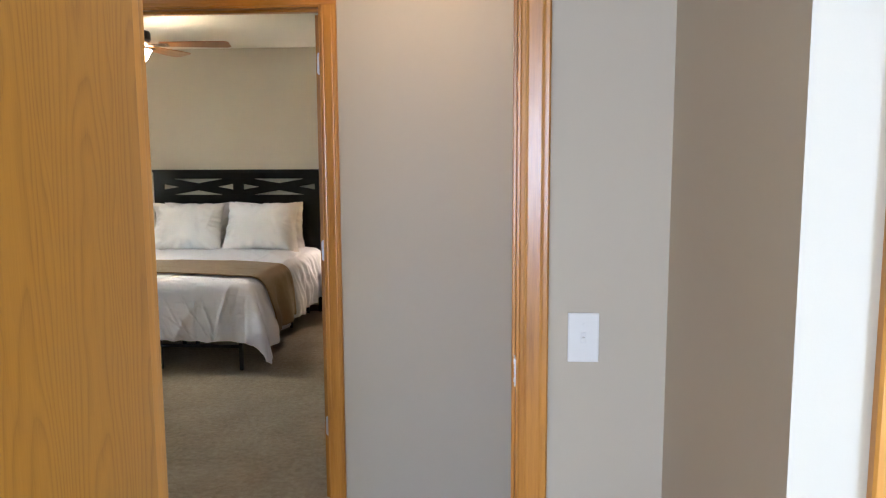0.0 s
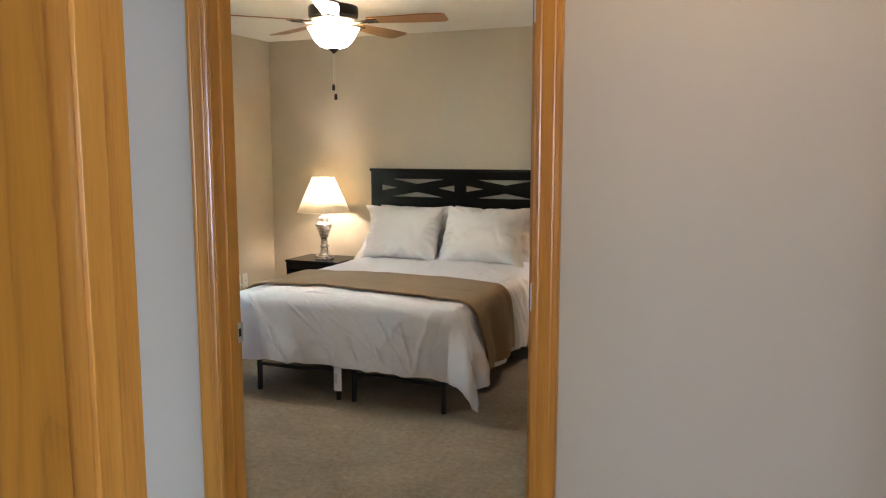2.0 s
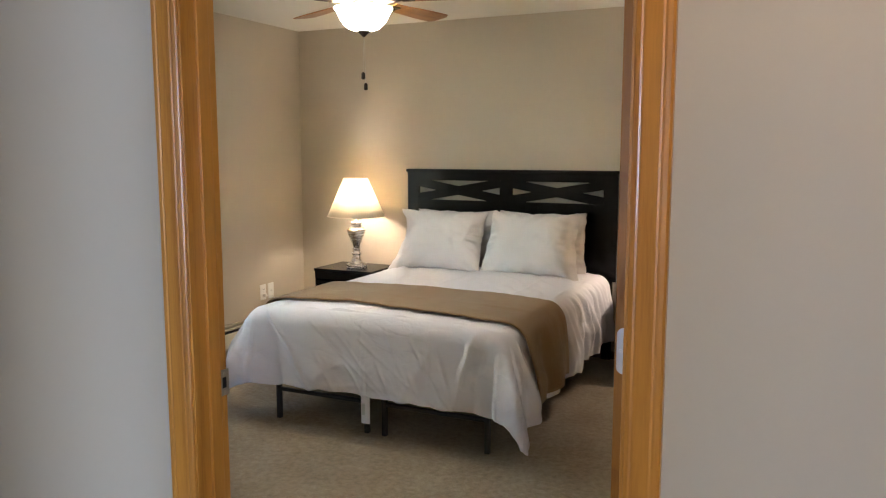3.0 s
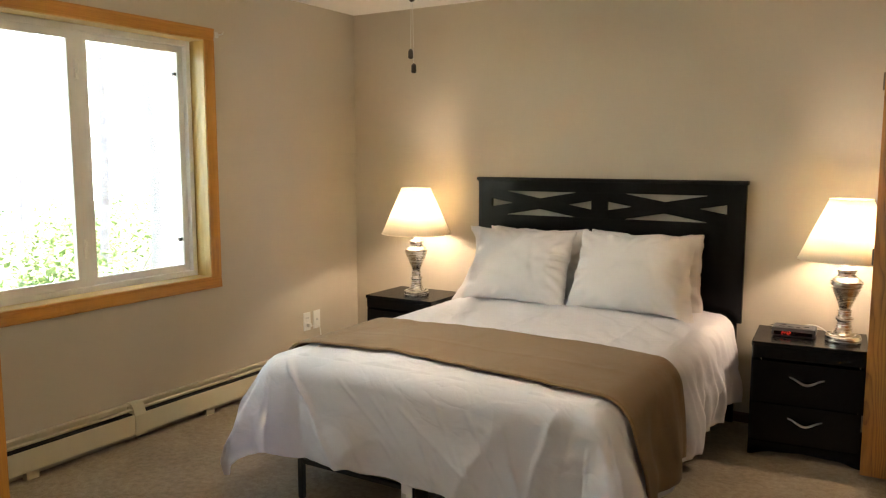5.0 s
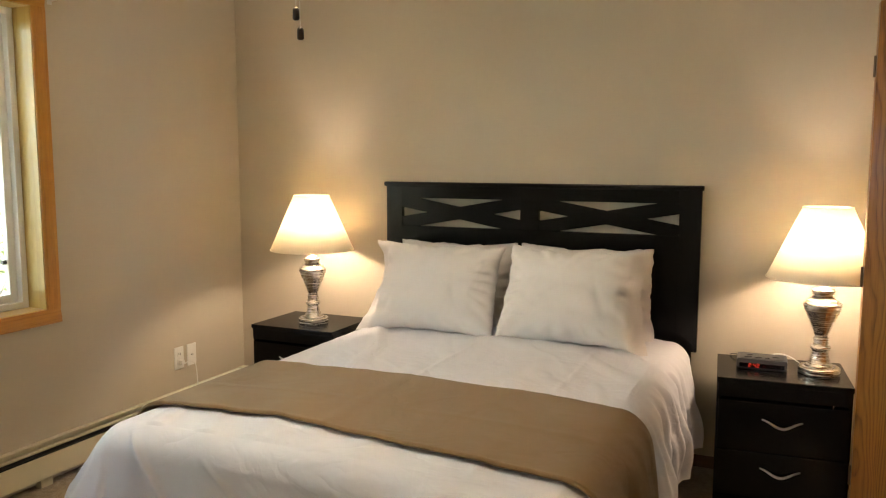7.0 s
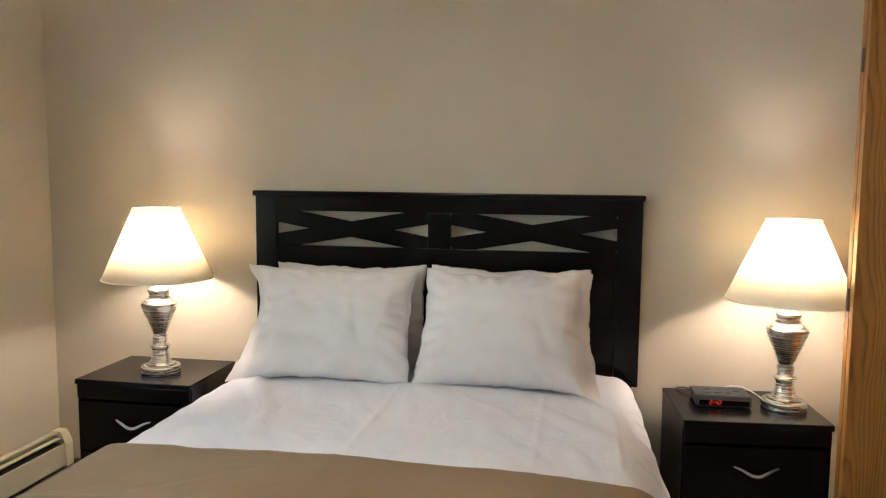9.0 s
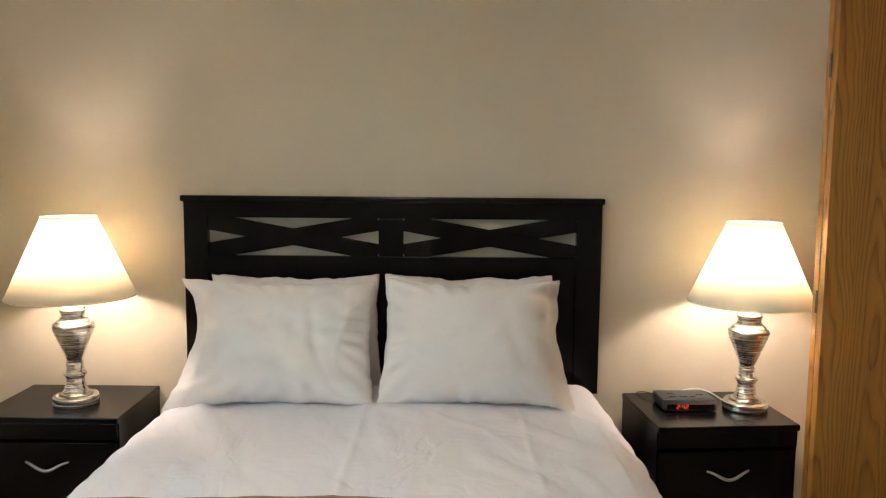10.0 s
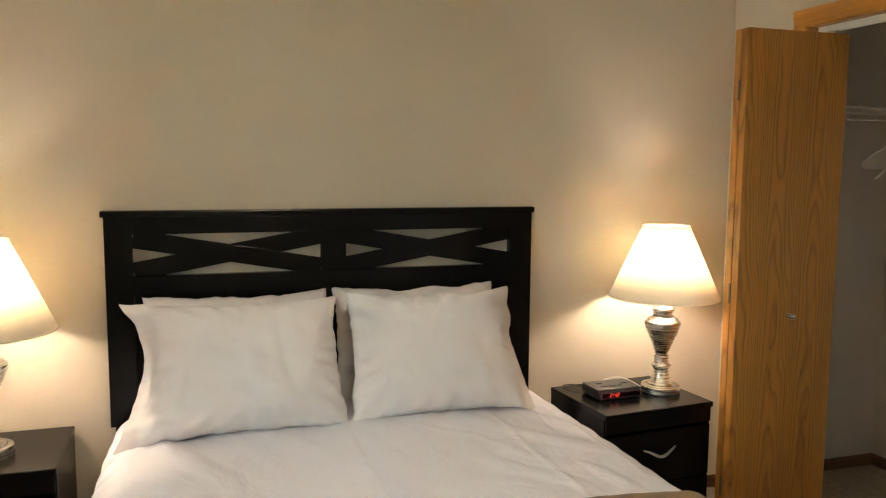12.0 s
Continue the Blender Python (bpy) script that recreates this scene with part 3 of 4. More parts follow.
bm = box(-0.035, 0.035, -0.006, 0.0, -0.057, 0.057, 0.003)
part("plate", bm, PLASTIC, sw)
tg = part("bezel", box(-0.0065, 0.0065, -0.0068, -0.0055, -0.0125, 0.0125, 0.0005), VINYL, sw)
tgl = box(-0.004, 0.004, -0.014, -0.005, -0.009, 0.002, 0.0015)
part("toggle", tgl, PLASTIC, tg)
for dz in (0.030, -0.030):
    part("screw", box(-0.0025, 0.0025, -0.0068, -0.0058, dz - 0.0025, dz + 0.0025, 0.0008), PLASTIC, sw)

# hall ceiling lamp
hl = thing("ceiling_light", (3.95, -4.62, H), "flush frosted ceiling light, lit", "ceiling light")
part("base", lathe([(0.0, 0.0), (0.15, 0.0), (0.15, -0.02), (0.0, -0.02)]), CHROME, hl)
part("diffuser", lathe([(0.14, -0.02), (0.135, -0.05), (0.10, -0.08), (0.05, -0.095), (0.001, -0.1)], cap=False), glow("hall_diffuser", (1.0, 0.80, 0.55), 0.35), hl, smooth=True)
lamp("hall_light", "POINT", HALL_W, (1.0, 0.74, 0.46), pose(3.95, -4.62, H - 0.13), 0.06)

# closet shelf of white wire
shelf = thing("wire_shelf", (0, 0, 0), "white wire closet shelf along the closet wall", "shelf")
SX0, SX1, SY, SZ = EAST + T, 4.60, -0.31, 1.762
for yy, zz, r in ((SY, SZ, 0.004), (SY, SZ - 0.052, 0.004), (SY, SZ - 0.026, 0.0025), (-0.16, SZ - 0.004, 0.003), (-0.012, SZ - 0.004, 0.004)):
    part("rail", tube([(SX0, yy, zz), (SX1, yy, zz)], r), PLASTIC, shelf)
wires = bmesh.new()
k = SX0 + 0.012
while k < SX1:
    merge(wires, tube([(k, -0.008, SZ + 0.001), (k, SY, SZ + 0.004), (k, SY - 0.003, SZ - 0.054)], 0.0016, 5))
    k += 0.0254
tagged(part("wires", wires, PLASTIC, shelf), kind="stuff")
for xx in (3.95, 4.50):
    part("brace", tube([(xx, SY, SZ - 0.052), (xx, -0.005, SZ - 0.31)], 0.005), PLASTIC, shelf)
hang = thing("clothes_hanger", (4.30, SY, SZ - 0.056), "white plastic hanger on the wire shelf", "hanger")
part("hook", tube(curve_points(lambda s: (0.0, 0.02 * math.sin(s * 4.4), -0.085 + 0.085 * s + 0.016 * (1 - math.cos(s * 4.4)) * 0.6), 16), 0.0025), CHROME, hang)
part("body", tube([(0.0, 0.0, -0.085), (0.06, 0, -0.105), (0.15, 0, -0.145), (0.20, 0, -0.180), (0.205, 0, -0.195), (0.19, 0, -0.202), (-0.19, 0, -0.202), (-0.205, 0, -0.195), (-0.20, 0, -0.180), (-0.15, 0, -0.145), (-0.06, 0, -0.105), (0.0, 0.0, -0.085)], 0.0045), PLASTIC, hang)

# ---- bed ----
XC = 1.838
bed = thing("bed", (XC, 0, 0), "black wooden headboard bed on a black metal frame", "bed")
HB_F, HB_B = -0.044, -0.014


def hb(name, x0, x1, z0, z1, f=HB_F, b=HB_B, bevel=0.002, label=""):
    return part(name, box(x0 - XC, x1 - XC, f, b, z0, z1, bevel), BLACK, bed, label)


hb("headboard_stile", 1.024, 1.117, 0.56, 1.314)
hb("headboard_stile", 2.556, 2.654, 0.56, 1.314)
hb("headboard_stile", 1.783, 1.880, 1.1035, 1.2515, -0.0425)
hb("top_rail", 1.117, 2.556, 1.252, 1.314)
hb("cap", 1.014, 2.662, 1.313, 1.337, -0.056, -0.008, 0.006)
hb("lower_rail", 1.117, 2.556, 1.034, 1.103)
hb("headboard_panel", 1.118, 2.555, 0.56, 1.0335, -0.034, -0.018, 0.001)
for x0, x1 in ((1.117, 1.783), (1.880, 2.556)):
    for s, f in ((1, -0.040), (-1, -0.036)):
        zc, cx = 1.1775, (x0 + x1) / 2
        L = math.hypot(x1 - x0 - 0.02, 0.114)
        bm = box(-L / 2 - 0.01, L / 2 + 0.01, f, f + 0.014, -0.0325, 0.0325, 0.0015)
        bmesh.ops.transform(bm, matrix=pose(cx - XC, 0, zc, 0, s * math.degrees(math.atan2(0.114, x1 - x0 - 0.02)), 0), verts=bm.verts)
        part("cross_slat", bm, BLACK, bed)
hb("headboard_leg", 1.040, 1.105, 0.0, 0.565, -0.040, -0.016)
hb("headboard_leg", 2.565, 2.630, 0.0, 0.565, -0.040, -0.016)
FOOT = -2.02
FZ = 0.345
for x0, x1 in ((1.237, 1.800), (1.905, 2.480)):
    for yy in (FOOT, -1.36, -0.72, -0.12):
        for xx in (x0, x1):
            part("frame_leg", box(xx - XC - 0.0125, xx - XC + 0.0125, yy, yy + 0.025, 0, FZ, 0.003), FRAME_BLACK, bed)
        part("cross_bar", box(x0 - XC, x1 - XC, yy + 0.003, yy + 0.022, 0.158, 0.178, 0.003), FRAME_BLACK, bed)
    for xx in (x0, x1):
        part("side_rail", box(xx - XC - 0.015, xx - XC + 0.015, FOOT, -0.10, FZ - 0.03, FZ, 0.003), FRAME_BLACK, bed)
    part("mesh_deck", box(x0 - XC, x1 - XC, FOOT, -0.10, FZ + 0.001, FZ + 0.006), FRAME_BLACK, bed)
mattress = thing("mattress", (XC, -1.04, FZ + 0.008), "white mattress under the bedding", "mattress")
part("body", box(-0.735, 0.735, -0.985, 0.985, 0.0, 0.235, 0.05, segs=4), COTTON, mattress, smooth=True)


def n3(x, y, z=0.0):
    return noise.noise(Vector((x, y, z)))


def smoothstep(a, b, x):
    t = max(0.0, min(1.0, (x - a) / (b - a)))
    return t * t * (3 - 2 * t)


EDGE_X, EDGE_Y, TOPZ, ROUND = 0.705, -1.985, 0.622, 0.085


def ridges(a, b):
    """Thin creases where slow noise crosses zero."""
    r = math.exp(-(n3(a * 2.0 + 1.3, b * 2.6, 21.0) * 11) ** 2) * smoothstep(-0.1, 0.35, n3(a * 1.7, b * 1.7, 30.0))
    r += 0.7 * math.exp(-(n3(a * 4.3 + b * 2.0, b * 3.6 - a, 25.0) * 8) ** 2) * smoothstep(-0.1, 0.3, n3(a * 2.2, b * 2.2, 33.0))
    return 0.0085 * r


def drape(s, t, lift=0.0, soft=1.0):
    """Where the point (s across from the middle, t down from the wall) of a sheet thrown over the bed comes to lie."""
    ds = max(0.0, abs(s) - EDGE_X)
    dt = max(0.0, -t + EDGE_Y)
    d = (ds ** 3 + dt ** 3) ** (1 / 3)
    sx = 1 if s > 0 else -1
    bx = max(-EDGE_X, min(EDGE_X, s))
    by = max(EDGE_Y, t)
    crown = 0.022 * (1 - (bx / EDGE_X) ** 2) * (1 - 0.3 * (by / EDGE_Y) ** 6)
    z = TOPZ + crown + lift
    if d <= 1e-9:
        puff = 0.014 * n3(s * 2.6, t * 2.6, 3.1) + 0.004 * n3(s * 7, t * 5, 1.7)
        crease = 0.009 * max(0.0, n3(s * 9 + t * 4, t * 3.0 - s * 2, 5.0)) * soft * (1 + smoothstep(0.2, 0.65, abs(s)))
        press = 0.0035 * (math.exp(-((s + 0.06) / 0.012) ** 2) + math.exp(-((s - 0.46) / 0.012) ** 2) + math.exp(-((t + 1.62) / 0.012) ** 2))
        return Vector((s, t, z + (puff + crease + press + 0.5 * ridges(s, t)) * soft))
    a = math.atan2(dt, ds)
    R = ROUND + lift
    if d < R * math.pi / 2:
        off, drop = R * math.sin(d / R), R * (1 - math.cos(d / R))
    else:
        off, drop = R, R + d - R * math.pi / 2
    down = smoothstep(0.05, 0.40, d)
    corner = math.sin(2 * a) if ds > 0 and dt > 0 else 0.0
    run = t if ds > dt else s * 1.0
    fold = 0.030 * math.sin(run * 15 + 2.5 * n3(run * 3, 0, 9.0)) * down * (0.8 if ds > dt else 0.20)
    fold += 0.020 * n3(run * 5, d * 2.5, 4.0 + sx) * down
    fold += (0.012 * n3(run * 4 + d * 6 * sx, d * 9 - run * 3, 7.0) * down + 0.5 * ridges(run + d * 0.3, d * 2.0 + 3.0) * smoothstep(0, 0.1, d)) * soft
    def line(s0, d0, s1, d1, width, amp):
        """A soft fold running from (s0, d0) to (s1, d1) down the hanging cloth."""
        k = (d - d0) / (d1 - d0)
        q = (s - s0 - (s1 - s0) * k + 0.02 * n3(d * 6, s0, 41.0)) / width
        return amp * math.exp(-q * q) * smoothstep(-0.1, 0.2, k) * (1 - 0.6 * smoothstep(0.8, 1.3, k))
    if dt > ds and soft > 0.9:
        fold += line(-0.66, 0.02, -0.33, 0.44, 0.016, 0.016) + line(-0.60, 0.10, -0.52, 0.44, 0.03, -0.012)
        fold += line(0.60, 0.03, 0.50, 0.44, 0.016, 0.010) + line(0.66, 0.05, 0.60, 0.44, 0.022, -0.008) + line(0.40, 0.14, 0.22, 0.44, 0.03, 0.008)
        for k in range(6):
            fold += line(-0.35 + 0.15 * k, 0.10 + 0.03 * (k % 3), -0.14 + 0.12 * k, 0.26 + 0.04 * (k % 2), 0.010, 0.007 * (1 - 0.4 * (k % 2)))
            fold += line(-0.50 + 0.19 * k, 0.30 - 0.05 * (k % 2), -0.36 + 0.17 * k, 0.44, 0.010, 0.006)
    elif ds > dt:
        gather = math.exp(-((t + 0.75) / 0.55) ** 2)
        fold += soft * gather * smoothstep(0.01, 0.12, d) * (0.010 * math.sin(t * 46 + d * 9 + 3 * n3(t * 3, d * 2, 44.0)) + 0.006 * math.sin(t * 83 - d * 7 + 4 * n3(t * 4, d, 46.0)))
        fold += 0.012 * soft * gather * math.sin(math.pi * min(1.0, d / 0.45))
    if dt > ds:
        fold += 0.003 * soft * (math.exp(-((s + 0.03) / 0.006) ** 2) + math.exp(-((s - 0.36) / 0.006) ** 2))
    if corner:
        fold += corner * (0.10 * down + 0.02 * math.sin(a * 9) * down)
    off += fold + 0.06 * down * (0.6 if dt > ds else 1.0)
    x = bx + sx * off * math.cos(a)
    y = by - off * math.sin(a)
    zz = z - drop + (0.012 * n3(run * 6, 0, 2.0) + 0.007 * n3(run * 17, 1.0, 2.0)) * smoothstep(0.3, 0.42, d)
    return Vector((x, y, max(0.012 + lift, zz)))


def sheet(s0, s1, t0, t1, ns, nt, lift, soft=1.0, hem=None):
    bm = bmesh.new()
    grid = []
    for i in range(ns + 1):
        s = s0 + (s1 - s0) * i / ns
        grid.append([bm.verts.new(drape(s, (t0 + (t1 - t0) * j / nt) + (hem(s, j / nt) if hem else 0.0), lift, soft)) for j in range(nt + 1)])
    for i in range(ns):
        for j in range(nt):
            bm.faces.new((grid[i][j], grid[i + 1][j], grid[i + 1][j + 1], grid[i][j + 1]))
    return bm


duvet = thing("duvet", (XC, 0, 0), "rumpled white cotton duvet hanging over the bed's edges", "duvet")
DROP = 0.455
cover = part("cover", sheet(-EDGE_X - DROP, EDGE_X + DROP, -0.13, EDGE_Y - DROP, 310, 330, 0.0), COTTON, duvet, smooth=True)
sol = cover.modifiers.new("thickness", "SOLIDIFY")
sol.thickness, sol.offset = 0.012, -1
tag = bmesh.new()
box(-0.020, 0.030, -2.098, -2.095, 0.085, 0.235, 0.0005, tag)
tagp = part("care_tag", tag, COTTON, duvet, "white care tag hanging from the hem")
part("tag_print", box(-0.016, 0.002, -2.0995, -2.0985, 0.13, 0.19), mat("grey_print", (0.5, 0.5, 0.5), 0.8), tagp)

throw = thing("throw_blanket", (XC, 0, 0), "brown fleece throw folded across the foot of the bed", "blanket")
wave = lambda s, v: 0.025 * math.sin(s * 2.1 + v * 1.5) + 0.02 * n3(s * 2.0, v * 2.0, 11.0) - 0.02 - 0.065 * (s / 1.1)
fl = part("fleece", sheet(-EDGE_X - 0.40, EDGE_X + 0.44, -1.25, -1.87, 110, 44, 0.014, 0.7, wave), FLEECE, throw, smooth=True)
sol = fl.modifiers.new("thickness", "SOLIDIFY")
sol.thickness, sol.offset = 0.010, 1


# pillows
def pillow(x, y, z, lean, w, h, thick, flange, seed, label, ear=0.95, turn=0.0, tilt=0.0):
    """A filled pillow stood on its long edge; flange: the side (-1 or 1) on which the case's open hem hangs past the filling."""
    root = thing("pillow", (0, 0, 0), label, "pillow", "pillows against the headboard")
    root.matrix_world = pose(x, y, z, lean, 0, turn) @ pose(0, 0, 0, 0, 0, tilt)
    bm = bmesh.new()
    N = 64
    for side in (1, -1):
        g = []
        for i in range(N + 1):
            u = -1 + 2 * i / N
            row = []
            for j in range(N + 1):
                v = -1 + 2 * j / N
                px = u * w / 2 * (1 - 0.065 * (1 - v * v) * abs(u) ** 3)
                py = v * h / 2 * (1 - 0.085 * (1 - u * u) * abs(v) ** 3)
                if flange and u * flange > 0.76:
                    px += flange * (0.072 if ear else 0.036) * ((u * flange - 0.76) / 0.24) * (0.15 + ear * math.exp(-((v - 1) / 0.24) ** 2) + 0.75 * max(0.0, -v))
                    py *= 1 + 0.06 * (u * flange - 0.76) / 0.24
                px *= 1 - (0.025 if flange else 0.045) * v
                uu = u if not flange or u * flange < 0 else u * 1.13
                q = max(0.0, 1 - abs(uu) ** 2.4) ** 0.5 * max(0.0, 1 - abs(v) ** 2.4) ** 0.5
                th = thick / 2 * q
                th += (0.010 * n3(u * 2.2, v * 2.2, seed) + 0.004 * n3(u * 5 + v * 2, v * 4 - u * 2, seed + 5) + 0.001 * n3(u * 9 - v * 4, v * 7 + u * 3, seed + 7)) * min(1, q * 1.6)
                for a, b, c, wd, dp in ((-0.55, 0.22, -0.5, 0.030, 0.006), (0.42, -0.16, -0.1, 0.05, 0.006), (0.70, 0.10, 0.2, 0.035, -0.005), (-0.15, 0.30, 0.55, 0.04, 0.004)):
                    d = u - a - b * v - 0.10 * n3(v * 1.4, a, seed + 13)
                    th -= dp * math.exp(-(d / wd) ** 2) * math.exp(-((v - c) / 0.5) ** 2) * min(1, q * 1.6)
                pull = max(abs(u), abs(v))
                th *= 1 + 0.13 * math.sin(math.atan2(v, u) * 23 + 4 * n3(u, v, seed + 17)) * smoothstep(0.62, 0.92, pull) * (1 - smoothstep(0.95, 1.0, pull))
                edge = 0.024 * n3(u * 3, v * 3, seed + 9) * (1 - q)
                px += (0.012 * n3(v * 2.6, u, seed + 19) + 0.005 * n3(v * 9, u, seed + 20)) * abs(u) ** 3
                py += (0.014 * n3(u * 2.6, v, seed + 23) + 0.006 * n3(u * 10, v, seed + 24)) * abs(v) ** 3
                if flange and u * flange > 0.80:
                    edge -= 0.035 * ((u * flange - 0.80) / 0.20) ** 1.5
                    th += 0.003
                row.append(bm.verts.new((px, py, side * th + edge)))
            g.append(row)
        for i in range(N):
            for j in range(N):
                f = (g[i][j], g[i + 1][j], g[i + 1][j + 1], g[i][j + 1])
                bm.faces.new(f if side > 0 else f[::-1])
    bmesh.ops.remove_doubles(bm, verts=bm.verts, dist=0.0008)
    part("case", bm, PILLOW, root, smooth=True)
    return root


pillow(1.470, -0.150, 0.812, 77, 0.68, 0.47, 0.14, 0, 5.0, "white pillow standing upright against the black headboard")
pillow(2.140, -0.150, 0.816, 77, 0.675, 0.47, 0.14, 0, 15.0, "white pillow standing upright against the black headboard")
pillow(1.472, -0.385, 0.838, 64, 0.655, 0.455, 0.215, -1, 25.0, "white pillow with a loose hem leaning on another pillow")
pillow(2.140, -0.385, 0.842, 64, 0.645, 0.455, 0.215, 1, 35.0, "plump white pillow leaning on another pillow", 0.0)


# ---- nightstands ----
def nightstand(x, y, turn, label):
    """Box with a curved apron, two drawers and wavy pulls; origin at the floor, middle of the back."""
    r = thing("nightstand", (x, y, 0), label, "nightstand", "nightstands beside the bed", turn)
    w, d, h = 0.508, 0.413, 0.570
    part("top", box(-w / 2, w / 2, -d, 0, h - 0.022, h, 0.004), BLACK, r)
    for sx in (-1, 1):
        part("side_panel", box(sx * (w / 2 - 0.010) - 0.008, sx * (w / 2 - 0.010) + 0.008, -d + 0.018, -0.002, 0, h - 0.022, 0.001), BLACK, r)
    part("back_panel", box(-w / 2 + 0.02, w / 2 - 0.02, -0.010, -0.004, 0.03, h - 0.024), BLACK, r)
    part("top_rail", box(-w / 2 + 0.006, w / 2 - 0.006, -d + 0.006, -d + 0.022, h - 0.080, h - 0.0225, 0.002), BLACK, r)
    # apron with a low arch
    bm = bmesh.new()
    n = 24
    cols = []
    for i in range(n + 1):
        u = -1 + 2 * i / n
        zb = 0.030 * smoothstep(1.0, 0.55, abs(u)) + 0.004 * math.cos(u * 6) * smoothstep(1.0, 0.55, abs(u))
        xx = u * (w / 2 - 0.004)
        cols.append([bm.verts.new((xx, yy, zz)) for yy, zz in ((-d + 0.004, zb), (-d + 0.004, 0.072), (-d + 0.020, 0.072), (-d + 0.020, zb))])
    for a, b in zip(cols, cols[1:]):
        for k in range(4):
            bm.faces.new((a[k], a[(k + 1) % 4], b[(k + 1) % 4], b[k]))
    bm.faces.new(cols[0])
    bm.faces.new(cols[-1][::-1])
    part("apron", bm, BLACK, r)
    for z0, z1, zh in ((0.272, 0.478, 0.395), (0.076, 0.266, 0.190)):
        dr = part("drawer", box(-w / 2 + 0.010, w / 2 - 0.010, -d + 0.004, -d + 0.021, z0, z1, 0.002), BLACK, r)
        pts = curve_points(lambda s: ((s - 0.5) * 0.150, -d - 0.018 * math.sin(math.pi * s) ** 0.6 + 0.004, zh + 0.013 * math.cos((s - 0.5) * 2 * math.pi) * -1), 20)
        part("pull", tube(pts, 0.0042, 8, lambda s: 0.8 + 0.6 * math.sin(math.pi * s)), CHROME, dr, "wavy satin steel pull", True)
    return r


nightstand(0.648, -0.012, 0.0, "black two-drawer nightstand with steel pulls and a lamp")
nightstand(3.003, -0.038, 4.5, "black two-drawer nightstand holding a lamp and alarm clock")


# ---- table lamps ----
def table_lamp(x, y):
    r = thing("table_lamp", (x, y, 0.570), "brushed nickel urn table lamp with cream shade, lit", "lamp", "table lamps")
    part("foot", lathe([(0.0, 0.0), (0.078, 0.0), (0.080, 0.004), (0.080, 0.026), (0.077, 0.031), (0.066, 0.033), (0.0, 0.033)]), NICKEL, r, smooth=False)
    part("stem", lathe([(0.062, 0.033), (0.050, 0.040), (0.040, 0.055), (0.034, 0.075), (0.031, 0.095), (0.033, 0.103), (0.040, 0.108), (0.041, 0.114), (0.036, 0.120), (0.030, 0.124), (0.029, 0.135), (0.031, 0.150), (0.031, 0.156), (0.024, 0.158)]), NICKEL, r, smooth=True)
    part("urn", lathe([(0.024, 0.158), (0.027, 0.165), (0.036, 0.190), (0.050, 0.225), (0.063, 0.255), (0.072, 0.280), (0.074, 0.290), (0.073, 0.298), (0.066, 0.303), (0.062, 0.306), (0.061, 0.311), (0.053, 0.316), (0.042, 0.322)]), NICKEL, r, smooth=True)
    part("neck", lathe([(0.042, 0.322), (0.040, 0.328), (0.041, 0.338), (0.046, 0.345), (0.046, 0.352), (0.040, 0.358), (0.026, 0.365), (0.015, 0.370), (0.012, 0.395), (0.0, 0.395)]), NICKEL, r, smooth=True)
    part("socket", lathe([(0.0, 0.390), (0.017, 0.390), (0.018, 0.455), (0.0, 0.455)], 20), CHROME, r)
    b0, b1, r0, r1 = 0.402, 0.692, 0.222, 0.094
    sh = part("shade", lathe([(r0, b0), (r0 - (r0 - r1) * 0.5, (b0 + b1) / 2), (r1, b1)], 64, cap=False), SHADE, r, "cream fabric empire shade glowing", True)
    so = sh.modifiers.new("thickness", "SOLIDIFY")
    so.thickness, so.offset = 0.0016, -1
    for rr, zz in ((r0, b0), (r1, b1)):
        part("shade_rim", tube([(rr * math.cos(k * math.pi / 32), rr * math.sin(k * math.pi / 32), zz) for k in range(65)], 0.003, 6), SHADE, sh)
    for k in range(3):
        a = k * 2 * math.pi / 3 + 0.4
        part("harp_spoke", tube([(0.006 * math.cos(a), 0.006 * math.sin(a), b1 - 0.018), (r1 * math.cos(a), r1 * math.sin(a), b1 - 0.002)], 0.0014, 5), CHROME, sh)
    part("finial", lathe([(0.0, b1 - 0.022), (0.005, b1 - 0.022), (0.007, b1 - 0.012), (0.004, b1 - 0.004), (0.0, b1)], 12), NICKEL, r)
    lamp("table_lamp_light", "POINT", TABLE_W, LAMP, pose(x, y, 0.570 + 0.545), 0.034)
    return r


table_lamp(0.675, -0.246)
table_lamp(3.165, -0.243)
cord = thing("lamp_cord", (3.11, -0.20, 0.5735), "white lamp cord looping behind the lamp", "cord")
part("cord", tube(curve_points(lambda s: (0.0 - 0.17 * s, 0.02 + 0.08 * s, 0.003 + 0.035 * math.sin(math.pi * s) + 0.004 * s), 20), 0.0025), PLASTIC, cord)

# ---- alarm clock ----
clock = thing("alarm_clock", (2.943, -0.230, 0.570), "black alarm clock radio with red lit digits", "clock", rz=2)
bm = box(-0.100, 0.100, -0.070, 0.070, 0.006, 0.044, 0.008, segs=3)
for v in bm.verts:
    if v.co.y < 0 and v.co.z > 0.03:
        v.co.y += 0.014
part("case", bm, BLACK_PLASTIC, clock, smooth=False)
part("top_panel", box(-0.088, 0.088, -0.044, 0.060, 0.0435, 0.0455, 0.001), mat("grey_plastic", (0.030, 0.030, 0.032), 0.42), clock)
